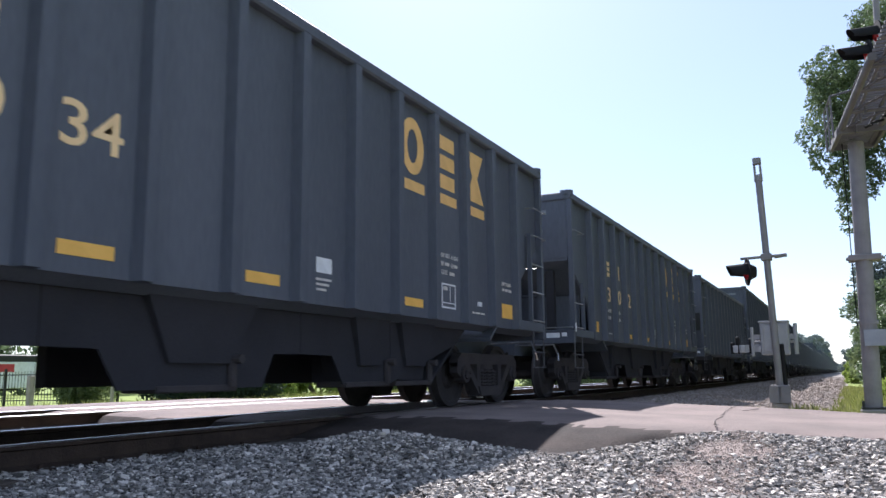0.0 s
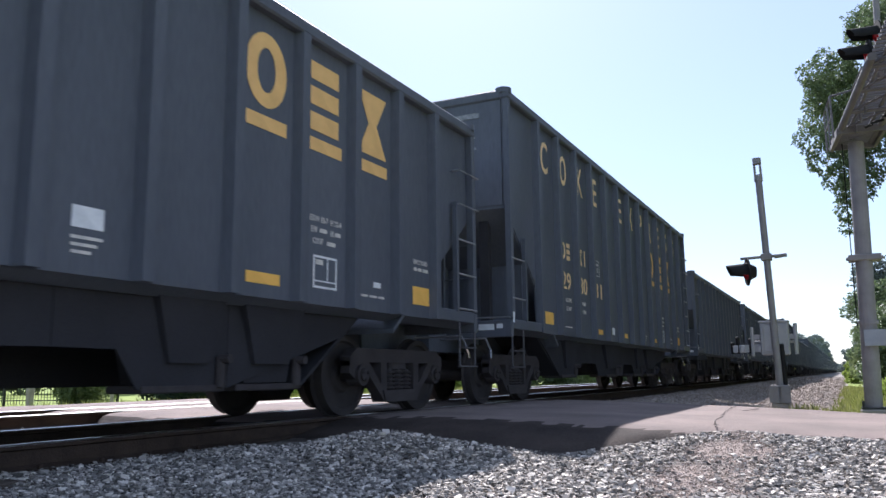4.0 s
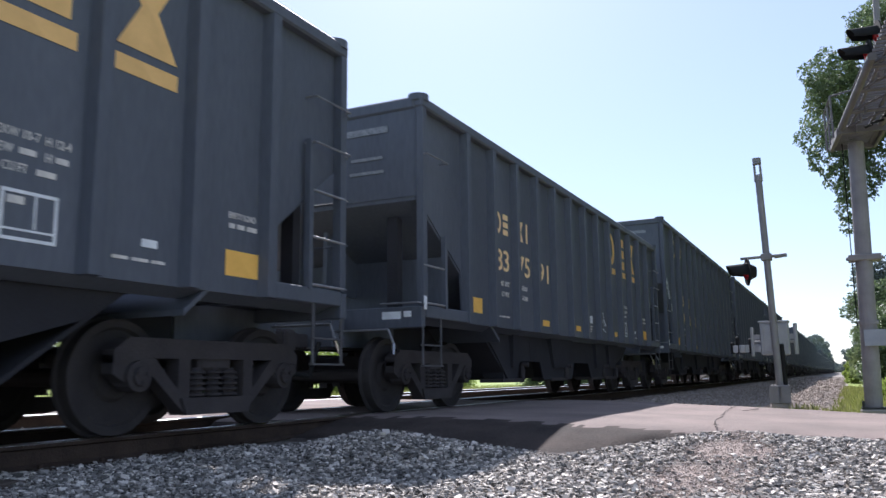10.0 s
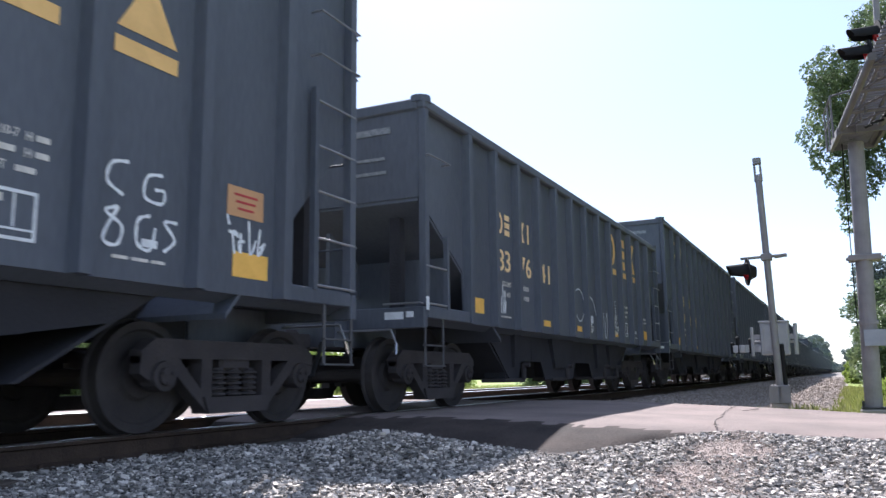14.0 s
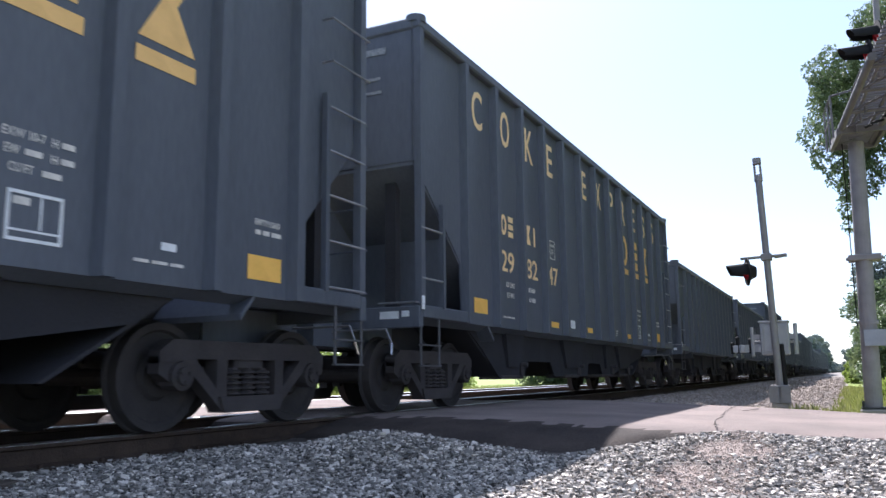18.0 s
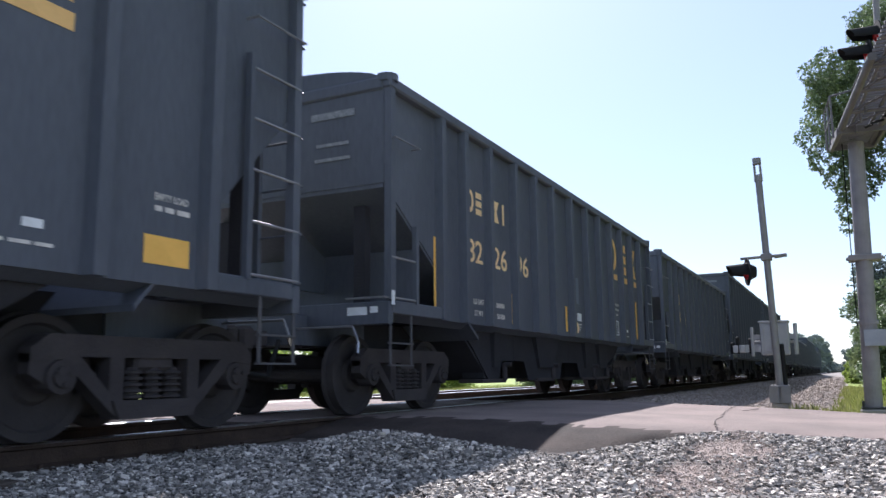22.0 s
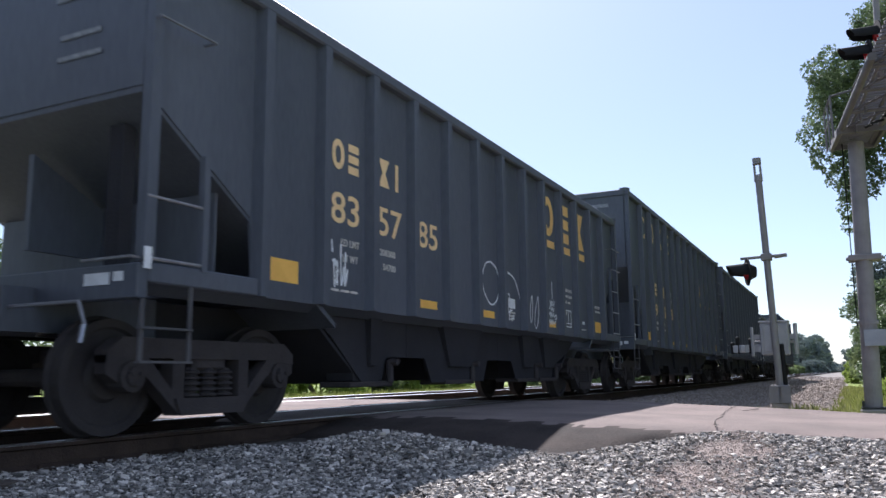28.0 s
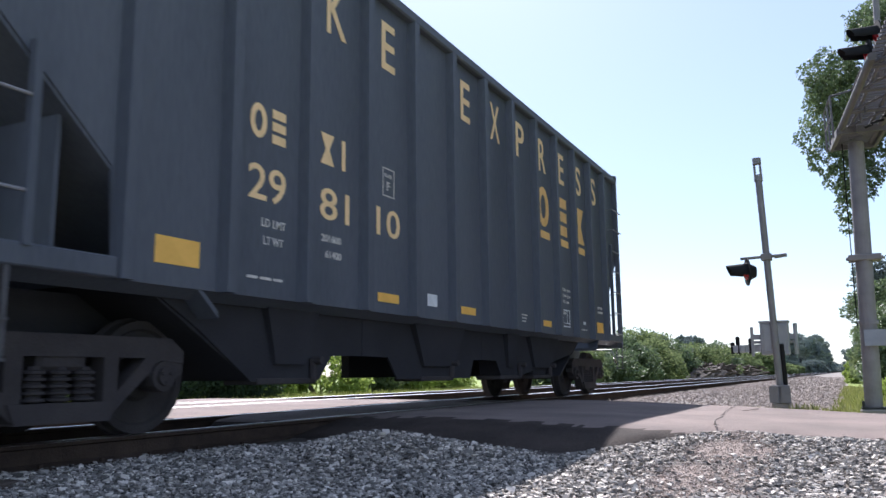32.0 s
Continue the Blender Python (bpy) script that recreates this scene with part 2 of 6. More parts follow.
def make_letters(wanted):
    """Meshes of short pieces of lettering in the built-in font, height 1, centred."""
    obs = {}
    for text in wanted:
        cu = bpy.data.curves.new("lettering", "FONT")
        cu.body, cu.size, cu.extrude, cu.offset, cu.resolution_u = text, 1.4, 0.006, 0.012, 3
        cu.align_x, cu.align_y = "CENTER", "CENTER"
        obs[text] = new("lettering", cu)
    dg = bpy.context.evaluated_depsgraph_get()
    made = {}
    for text, ob in obs.items():
        me = bpy.data.meshes.new_from_object(ob.evaluated_get(dg))
        co = np.zeros(len(me.vertices) * 3)
        me.vertices.foreach_get("co", co)
        co = co.reshape(-1, 3)
        lo, hi = co.min(0), co.max(0)
        co[:, :2] -= (lo[:2] + hi[:2]) / 2
        co[:, :2] /= (hi[1] - lo[1])
        me.vertices.foreach_set("co", co.ravel())
        made[text] = me
    for ob in obs.values():
        cu = ob.data
        bpy.data.objects.remove(ob)
        bpy.data.curves.remove(cu)
    return made


WORDS = ["EMPTY LOAD", "LD LMT", "LT WT", "208300", "54700", "201600", "61400", "PLATE", "F", "EXW 10-7", "EW", "H 12-4", "H", "CU FT"]
WEIGHTS = {"2696": ("206900", "56100"), "8213": ("201300", "61700"), "8045": ("200800", "62200"), "7532": ("206400", "56600"), "7426": ("208800", "54200")}
LETTERS = make_letters(sorted({g for c in CARS for g in c[1]} | set("COKEXPRS") | set(WORDS) | {w for pair in WEIGHTS.values() for w in pair}))
LETTER_CACHE = {}


def letters(text, w, h, material, turn=SIDE_TURN):
    """The lettering's mesh, w wide (0: as the font has it) and h high, turned onto a side."""
    key = (text, w, h, material.name, turn is SIDE_TURN)
    if key not in LETTER_CACHE:
        me = LETTERS[text].copy()
        xs = [v.co.x for v in me.vertices]
        sx = w / (max(xs) - min(xs)) if w else h
        me.transform(turn @ Matrix.Diagonal((sx, h, 0.5, 1)))
        me.materials.clear()
        me.materials.append(material)
        LETTER_CACHE[key] = me
    return LETTER_CACHE[key]


def emblem(shape, w, h, material):
    """Plain painted shapes that stand for a company's mark: 0 ring, 1 stacked bars, 2 hourglass, 3 upright."""
    key = (shape, w, h, material.name)
    if key in LETTER_CACHE:
        return LETTER_CACHE[key]
    bm = B()
    d = 0.004
    if shape == 0:
        n = 28
        ring = []
        for i in range(n):
            a = 2 * math.pi * i / n
            for k in (1.0, 0.44):
                ring.append(bm.verts.new((d, w / 2 * k * math.cos(a), h / 2 * (k if k == 1 else 0.6) * math.sin(a))))
        for i in range(n):
            j = (i + 1) % n
            bm.faces.new((ring[2 * i], ring[2 * j], ring[2 * j + 1], ring[2 * i + 1]))
    elif shape == 1:
        for z in (-0.37, 0, 0.37):
            box(bm, 0, d, -w * 0.42, w * 0.42, (z - 0.13) * h, (z + 0.13) * h)
    elif shape == 2:
        prism(bm, [(-w / 2, h / 2), (w / 2, h / 2), (w * 0.14, 0), (w / 2, -h / 2), (-w / 2, -h / 2), (-w * 0.14, 0)], 0, d)
    else:
        box(bm, 0, d, -w * 0.14, w * 0.14, -h / 2, h / 2)
    LETTER_CACHE[key] = mesh_of(bm, "emblem", material)
    return LETTER_CACHE[key]


PLATES = {}


def plate(w, h, material, d=0.004):
    key = (w, h, material.name, d)
    if key not in PLATES:
        PLATES[key] = mesh_of(box(B(), 0, d, -w / 2, w / 2, -h / 2, h / 2), "plate", material)
    return PLATES[key]


def frame_plate(w, h, material, t=0.02):
    key = ("frame", w, h, material.name)
    if key not in PLATES:
        bm = B()
        box(bm, 0, 0.004, -w / 2, w / 2, -h / 2, -h / 2 + t)
        box(bm, 0, 0.004, -w / 2, w / 2, h / 2 - t, h / 2)
        box(bm, 0, 0.004, -w / 2, -w / 2 + t, -h / 2 + t, h / 2 - t)
        box(bm, 0, 0.004, w / 2 - t, w / 2, -h / 2 + t, h / 2 - t)
        PLATES[key] = mesh_of(bm, "frame", material)
    return PLATES[key]


def put(name, me, parent, x, y, z, label=""):
    ob = part(name, me, None, parent, label)
    ob.location = (x, y, z)
    return ob


def scribble(w, h, seed, material, thick=0.022, loops=5):
    """Sprayed strokes: flat bars that follow a looping line."""
    rnd = random.Random(seed)
    bm = B()
    for k in range(loops):
        cy = -w / 2 + w * (k + 0.5) / loops
        p = None
        ph, rx, rz = rnd.uniform(0, 6), w / loops * rnd.uniform(0.45, 0.75), h * rnd.uniform(0.25, 0.5)
        f1, f2 = rnd.choice((1, 2)), rnd.choice((1, 2, 3))
        for i in range(15):
            a = i / 14 * 5.2
            q = Vector((0.003, cy + rx * math.sin(f1 * a + ph), rz * math.cos(f2 * a) + rnd.uniform(-0.02, 0.02) * h))
            if p is not None and (q - p).length > 1e-4:
                bar(bm, p, q + (q - p).normalized() * thick * 0.4, thick, 0.004, up=(1, 0, 0))
            p = q
    return mesh_of(bm, "graffiti", material)


SPRAYED = {}   # strokes across a unit square, y to the right and z up
SPRAYED["square_tag"] = (((0, 1), (0.14, 0.95), (0.3, 0.1), (0.12, 0.9), (0.5, 0.85), (0.52, 0.25), (0.3, 0.1)), ((0.58, 0.9), (0.66, 0.1), (0.68, 0.55), (0.95, 0.5), (0.98, 0.3), (0.68, 0.05)), ((0.3, -0.02), (0.66, -0.15)))
SPRAYED["sharp_tag"] = (((0, 1), (0.1, 0.2), (0.1, 0.8), (0.35, 0.85), (0.3, 0.5), (0.12, 0.5)), ((0.45, 0.7), (0.4, 0.1), (0.6, 0.15)), ((0.5, 1.15), (0.75, 0.6), (1, 0.4), (0.7, 0.4), (0.65, 0.9)), ((0.6, 0.05), (0.9, -0.05)))
SPRAYED["looped"] = (((0, 0.8), (0.12, 0.45), (0.05, 0.38), (0.18, 0.85), (0.26, 0.78), (0.2, 0.6), (0.3, 0.5)), ((0.4, 0.82), (0.3, 0.7), (0.36, 0.5), (0.48, 0.6), (0.4, 0.62)), ((0.5, 0.5), (0.56, 0.85), (0.64, 0.5), (0.53, 0.62)), ((0.66, 0.5), (0.68, 0.8), (0.78, 0.35), (0.98, 0.75)),
               ((0.3, 0.42), (0.14, 0.36), (0.3, 0.22), (0.16, 0.08)), ((0.36, 0.05), (0.4, 0.4), (0.48, 0.15), (0.55, 0.42), (0.6, 0.08)), ((0.68, 0.45), (0.7, 0.1)), ((0.6, 0.28), (0.96, 0.26)))
SPRAYED["rounds"] = (((0.3, 0.95), (0.1, 0.9), (0.05, 0.7), (0.25, 0.58)), ((0.75, 0.9), (0.55, 0.85), (0.52, 0.62), (0.75, 0.58), (0.78, 0.72), (0.65, 0.72)), ((0.2, 0.45), (0.05, 0.38), (0.25, 0.25), (0.2, 0.05), (0.03, 0.1), (0.2, 0.45)),
               ((0.6, 0.42), (0.45, 0.35), (0.45, 0.1), (0.62, 0.05), (0.68, 0.3)), ((0.98, 0.4), (0.8, 0.38), (0.95, 0.2), (0.8, 0.05)))
SPRAYED["jagged"] = (((0, 1), (0.06, 0.75)), ((0.05, 0.6), (0.3, 0.5), (0.15, 0.6), (0.2, 0.05)), ((0.35, 0.6), (0.35, 0.1), (0.3, 0.35), (0.45, 0.4)), ((0.55, 0.95), (0.6, 0.1), (0.75, 0.5)), ((0.85, 0.8), (0.8, 0.1), (0.98, 0.45), (0.85, 0.3)))
SPRAYED["hollow_tee"] = (((0.12, 0.95), (0.24, 1.00), (0.65, 0.97), (1.00, 0.94)), ((0.04, 0.94), (0.00, 0.59), (0.79, 0.59), (0.81, 0.52), (0.67, 0.40), (0.62, 0.00)), ((0.12, 0.92), (0.10, 0.62), (0.71, 0.63)))
SPRAYED["tee_swirl"] = (((0.02, 0.97), (0.12, 1.00), (0.12, 0.70), (0.03, 0.65), (0.00, 0.22), (0.04, 0.00)), ((0.12, 0.90), (0.29, 0.90)), ((0.70, 0.88), (0.77, 0.86), (0.87, 0.93), (0.92, 0.80), (0.89, 0.60), (0.78, 0.53)), ((0.15, 0.50), (0.15, 0.59), (0.30, 0.61), (0.43, 0.62)), ((0.26, 0.56), (0.24, 0.39)), ((0.14, 0.20), (0.11, 0.34), (0.20, 0.40), (0.27, 0.35), (0.21, 0.23)), ((0.29, 0.34), (0.42, 0.39), (0.57, 0.44), (0.81, 0.39), (0.87, 0.25), (1.00, 0.06)))
SPRAYED["dense_tag"] = (((0.23, 0.88), (0.21, 0.81), (0.15, 0.77), (0.09, 0.78), (0.07, 0.85), (0.09, 0.92), (0.15, 0.97), (0.21, 0.95), (0.23, 0.88)), ((0.00, 0.69), (0.04, 0.22), (0.13, 0.22), (0.10, 0.69)), ((0.10, 0.67), (0.20, 0.65), (0.20, 0.25), (0.13, 0.23)), ((0.22, 0.64), (0.39, 0.71), (0.44, 0.57), (0.28, 0.48), (0.44, 0.42), (0.40, 0.19), (0.25, 0.26)), ((0.44, 0.59), (0.57, 0.65), (0.55, 0.23), (0.37, 0.16)), ((0.01, 0.16), (0.09, 0.19), (0.19, 0.12), (0.01, 0.06)), ((0.78, 1.00), (0.70, 0.75), (0.65, 0.59)), ((0.78, 1.00), (0.86, 0.72), (1.00, 0.61), (0.81, 0.64)), ((0.93, 0.32), (0.90, 0.14), (0.79, 0.02), (0.67, 0.00), (0.57, 0.09), (0.54, 0.26), (0.57, 0.44), (0.67, 0.57), (0.79, 0.59), (0.89, 0.50), (0.93, 0.32)), ((0.85, 0.31), (0.81, 0.15), (0.72, 0.08), (0.64, 0.13), (0.60, 0.27), (0.63, 0.43), (0.72, 0.50), (0.81, 0.46), (0.85, 0.31)))
SPRAYED["plume"] = (((0.00, 0.45), (0.00, 0.83), (0.24, 1.00), (0.61, 0.95), (0.91, 0.76), (1.00, 0.56), (0.73, 0.39), (0.45, 0.44), (0.00, 0.45)), ((0.19, 0.85), (0.17, 0.48)), ((0.37, 0.95), (0.32, 0.46)), ((0.52, 0.91), (0.54, 0.44)), ((0.69, 0.87), (0.73, 0.40), (0.85, 0.18), (0.92, 0.00)))
SPRAYED["tall_scrawl"] = (((0.51, 0.92), (0.45, 0.85), (0.33, 0.81), (0.21, 0.83), (0.16, 0.89), (0.22, 0.96), (0.35, 1.00), (0.47, 0.98), (0.51, 0.92)), ((0.12, 0.74), (0.13, 0.38), (0.34, 0.75), (0.34, 0.39)), ((0.55, 0.77), (0.48, 0.38), (0.73, 0.78), (0.78, 0.42)), ((1.00, 0.80), (0.87, 0.37)), ((0.16, 0.28), (0.00, 0.05), (0.30, 0.01), (0.42, 0.30), (0.65, 0.00), (0.95, 0.32)))
SPRAYED["slanting_tag"] = (((0.00, 0.91), (0.02, 0.85), (0.13, 0.77), (0.21, 0.67)), ((0.13, 0.98), (0.15, 0.85), (0.17, 1.00)), ((0.17, 0.74), (0.14, 0.70), (0.08, 0.67), (0.05, 0.68), (0.08, 0.72), (0.14, 0.75), (0.17, 0.74)), ((0.21, 0.67), (0.19, 0.61), (0.22, 0.75), (0.24, 0.69), (0.21, 0.67), (0.35, 0.56), (0.23, 0.53), (0.22, 0.46)), ((0.28, 0.89), (0.33, 0.93), (0.32, 0.82), (0.29, 0.75), (0.32, 0.67)), ((0.45, 0.86), (0.51, 0.91), (0.62, 0.88), (0.75, 0.77), (0.76, 0.69), (0.63, 0.71), (0.50, 0.77), (0.45, 0.86)), ((0.35, 0.56), (0.42, 0.68), (0.47, 0.69), (0.46, 0.54), (0.37, 0.54), (0.41, 0.42), (0.51, 0.36)), ((0.50, 0.59), (0.57, 0.59), (0.52, 0.44), (0.45, 0.46)), ((0.64, 0.57), (0.58, 0.42), (0.53, 0.26), (0.67, 0.22)), ((0.57, 0.40), (0.67, 0.22)), ((0.75, 0.44), (0.68, 0.25), (0.66, 0.16)), ((0.71, 0.27), (0.78, 0.21), (0.79, 0.06), (0.77, 0.00), (0.88, 0.06), (1.00, 0.03)), ((0.78, 0.25), (0.87, 0.27)))
SPRAYED["fork"] = (((0.6, 1.0), (0.66, 0.78), (0.98, 0.66), (0.86, 0.60), (0.5, 0.52), (0.02, 0.2)), ((0.96, 0.64), (0.72, 0.42), (0.64, 0.2), (0.68, 0.0)))
SPRAYED["tall_letters"] = (((0.05, 0.98), (0.12, 0.5), (0.1, 0.02)), ((0.05, 0.98), (0.3, 0.9), (0.28, 0.55), (0.1, 0.5)), ((0.3, 0.9), (0.36, 0.4), (0.32, 0.0)), ((0.5, 0.86), (0.46, 0.1)), ((0.5, 0.86), (0.95, 0.8), (0.98, 0.1)), ((0.66, 0.82), (0.62, 0.3), (0.66, 0.02)), ((0.5, 0.5), (0.72, 0.55), (0.78, 0.06)), ((0.2, 0.4), (0.18, 0.05)))
SPRAYED["crossed"] = (((0.05, 0.75), (0.2, 1.0), (0.5, 0.92), (0.35, 0.7), (0.1, 0.6)), ((0.6, 0.95), (0.55, 0.6), (0.9, 0.85), (0.85, 0.5), (0.6, 0.55)), ((0.1, 0.4), (0.9, 0.45)), ((0.3, 0.5), (0.6, 0.3), (0.95, 0.05)), ((0.55, 0.5), (0.2, 0.1)))
SPRAYED["ring"] = (((0.5, 1.0), (0.85, 0.85), (1.0, 0.45), (0.8, 0.1), (0.45, 0.0), (0.1, 0.25), (0.0, 0.6), (0.2, 0.92), (0.5, 1.0)),)
SPRAYED["arch"] = (((0.0, 0.62), (0.12, 0.95), (0.35, 1.0), (0.7, 0.9), (0.95, 0.6), (1.0, 0.5)), ((0.0, 0.62), (0.18, 0.35), (0.3, 0.0)), ((0.3, 0.28), (0.28, 0.5), (0.36, 0.55), (0.4, 0.47), (0.31, 0.36), (0.34, 0.2)), ((0.05, 0.0), (0.35, 0.17), (0.55, 0.22)), ((0.46, 0.32), (0.5, 0.39), (0.54, 0.33), (0.49, 0.28), (0.38, 0.12), (0.36, 0.0)), ((0.5, 0.1), (0.52, 0.0), (0.62, 0.12), (0.64, 0.02)))
SPRAYED["loops"] = (((0.0, 1.0), (0.12, 0.85), (0.25, 0.9), (0.2, 0.5), (0.12, 0.45), (0.2, 0.1), (0.25, 0.0)), ((0.45, 0.85), (0.32, 0.5), (0.34, 0.15), (0.46, 0.3), (0.5, 0.65), (0.45, 0.85)), ((0.9, 0.88), (0.68, 0.45), (0.62, 0.1), (0.75, 0.02), (0.92, 0.4), (0.9, 0.88)))
SPRAYED["scrawl_block"] = (((0.0, 0.5), (0.12, 0.72), (0.3, 0.7), (0.2, 0.35), (0.05, 0.05)), ((0.62, 1.05), (0.6, 0.98), (0.62, 0.7), (0.6, 0.66)), ((0.4, 0.62), (0.5, 0.5), (0.54, 0.64), (0.58, 0.48), (0.66, 0.62), (0.72, 0.5), (0.82, 0.64)), ((0.36, 0.42), (0.46, 0.52), (0.5, 0.38), (0.6, 0.47), (0.66, 0.37), (0.78, 0.46)), ((0.34, 0.3), (0.4, 0.36), (0.44, 0.24), (0.52, 0.36), (0.56, 0.24), (0.66, 0.35), (0.74, 0.26), (0.92, 0.32), (0.98, 0.24), (0.8, 0.2)), ((0.32, 0.1), (0.36, 0.2), (0.44, 0.08), (0.48, 0.2), (0.56, 0.08), (0.6, 0.2), (0.7, 0.1), (0.9, 0.18)))


def sprayed(key, w, h, material, thick=0.022):
    """One sprayed figure: a flat ribbon along each stroke."""
    bm = B()
    for path in SPRAYED[key]:
        pts = [Vector(((y - 0.5) * w, (z - 0.5) * h)) for y, z in path]
        line = []
        for i in range(len(pts) - 1):
            p0, p1, p2, p3 = pts[max(i - 1, 0)], pts[i], pts[i + 1], pts[min(i + 2, len(pts) - 1)]
            for k in range(5):
                u = k / 5
                soft = 0.5 * (2 * p1 + (p2 - p0) * u + (2 * p0 - 5 * p1 + 4 * p2 - p3) * u * u + (3 * p1 - p0 - 3 * p2 + p3) * u ** 3)
                line.append(soft if key not in ("hollow_tee", "tee_swirl", "scrawl_block") else p1.lerp(p2, u))
        line.append(pts[-1])
        last = None
        for i, p in enumerate(line):
            d = (line[min(i + 1, len(line) - 1)] - line[max(i - 1, 0)])
            d = d.normalized() if d.length > 1e-6 else Vector((1, 0))
            t = thick * (0.5 + 0.12 * math.sin(i * 1.9))
            a, b = bm.verts.new((0.004, p.x - d.y * t, p.y + d.x * t)), bm.verts.new((0.004, p.x + d.y * t, p.y - d.x * t))
            if last:
                bm.faces.new((last[0], last[1], b, a))
            last = (a, b)
    return mesh_of(bm, "graffiti", material)


# ---- hopper cars ----
HALF_W, SILL_LO, SILL_HI = 1.55, 1.125, 1.275
SPEC = {   # body length, top, heights where the head and tail cut-aways start, number of ribs, rib pitch, shift of the rib pattern
    "A": (13.55, 3.87, (2.61, 2.60), 13, 0.918, 0.088), "B": (15.32, 4.89, (3.04, 2.95), 13, 1.065, 0.13), "C": (13.55, 3.87, (2.61, 2.60), 13, 0.918, 0.088),
}


def wheelset_mesh():
    bm = B()
    rod(bm, (-0.95, 0, 0), (0.95, 0, 0), 0.075, 12)
    for s in (-1, 1):
        prof = [(0.68, 0.43), (0.70, 0.482), (0.725, 0.475), (0.74, WHEEL_R), (0.84, WHEEL_R - 0.004), (0.84, 0.39), (0.81, 0.37), (0.79, 0.2), (0.83, 0.17), (0.83, 0.08), (0.68, 0.08), (0.68, 0.18), (0.74, 0.2), (0.745, 0.37), (0.68, 0.40)]
        n, rings = 28, []
        for i in range(n):
            a = 2 * math.pi * i / n
            rings.append([bm.verts.new((s * px, pr * math.cos(a), pr * math.sin(a))) for px, pr in prof])
        for i in range(n):
            for k in range(len(prof)):
                bm.faces.new((rings[i][k], rings[(i + 1) % n][k], rings[(i + 1) % n][(k + 1) % len(prof)], rings[i][(k + 1) % len(prof)]))
    return mesh_of(bm, "wheelset", M_WHEEL)


def side_frame_mesh(s):
    x0, x1 = s * 0.93, s * 1.07
    bm = B()
    prism(bm, [(-1.12, 0.66), (-0.98, 0.76), (0.98, 0.76), (1.12, 0.66), (1.12, 0.56), (0.72, 0.60), (-0.72, 0.60), (-1.12, 0.56)], x0, x1)      # top member
    for k in (-1, 1):
        prism(bm, [(k * 0.46, 0.60), (k * 0.33, 0.60), (k * 0.33, 0.20), (k * 0.46, 0.24)], x0, x1)                                               # columns
        prism(bm, [(k * 0.90, 0.60), (k * 0.72, 0.60), (k * 0.38, 0.27), (k * 0.38, 0.15)], x0, x1)
        prism(bm, [(k * 1.12, 0.62), (k * 0.74, 0.62), (k * 0.74, 0.50), (k * 0.80, 0.40), (k * 0.98, 0.40), (k * 1.12, 0.48)], x0 + s * 0.01, x1 - s * 0.01)
    prism(bm, [(-0.44, 0.28), (0.44, 0.28), (0.38, 0.14), (-0.38, 0.14)], x0 - s * 0.03, x1 + s * 0.03)                                           # spring seat
    return mesh_of(bm, "side_frame", M_TRUCK)


def spring_mesh():
    """One coil spring, turned in one piece."""
    bm = B()
    prof = [(0.05, 0.28)]
    for k in range(5):
        z = 0.285 + k * 0.047
        prof += [(0.06, z), (0.088, z + 0.008), (0.088, z + 0.026), (0.06, z + 0.034)]
    prof += [(0.05, 0.53)]
    n, rings = 10, []
    for i in range(n):
        a = 2 * math.pi * i / n
        rings.append([bm.verts.new((r * math.cos(a), r * math.sin(a), z)) for r, z in prof])
    for i in range(n):
        for k in range(len(prof) - 1):
            bm.faces.new((rings[i][k], rings[(i + 1) % n][k], rings[(i + 1) % n][k + 1], rings[i][k + 1]))
    return mesh_of(bm, "spring", M_TRUCK)


TRUCK_MESHES = {}


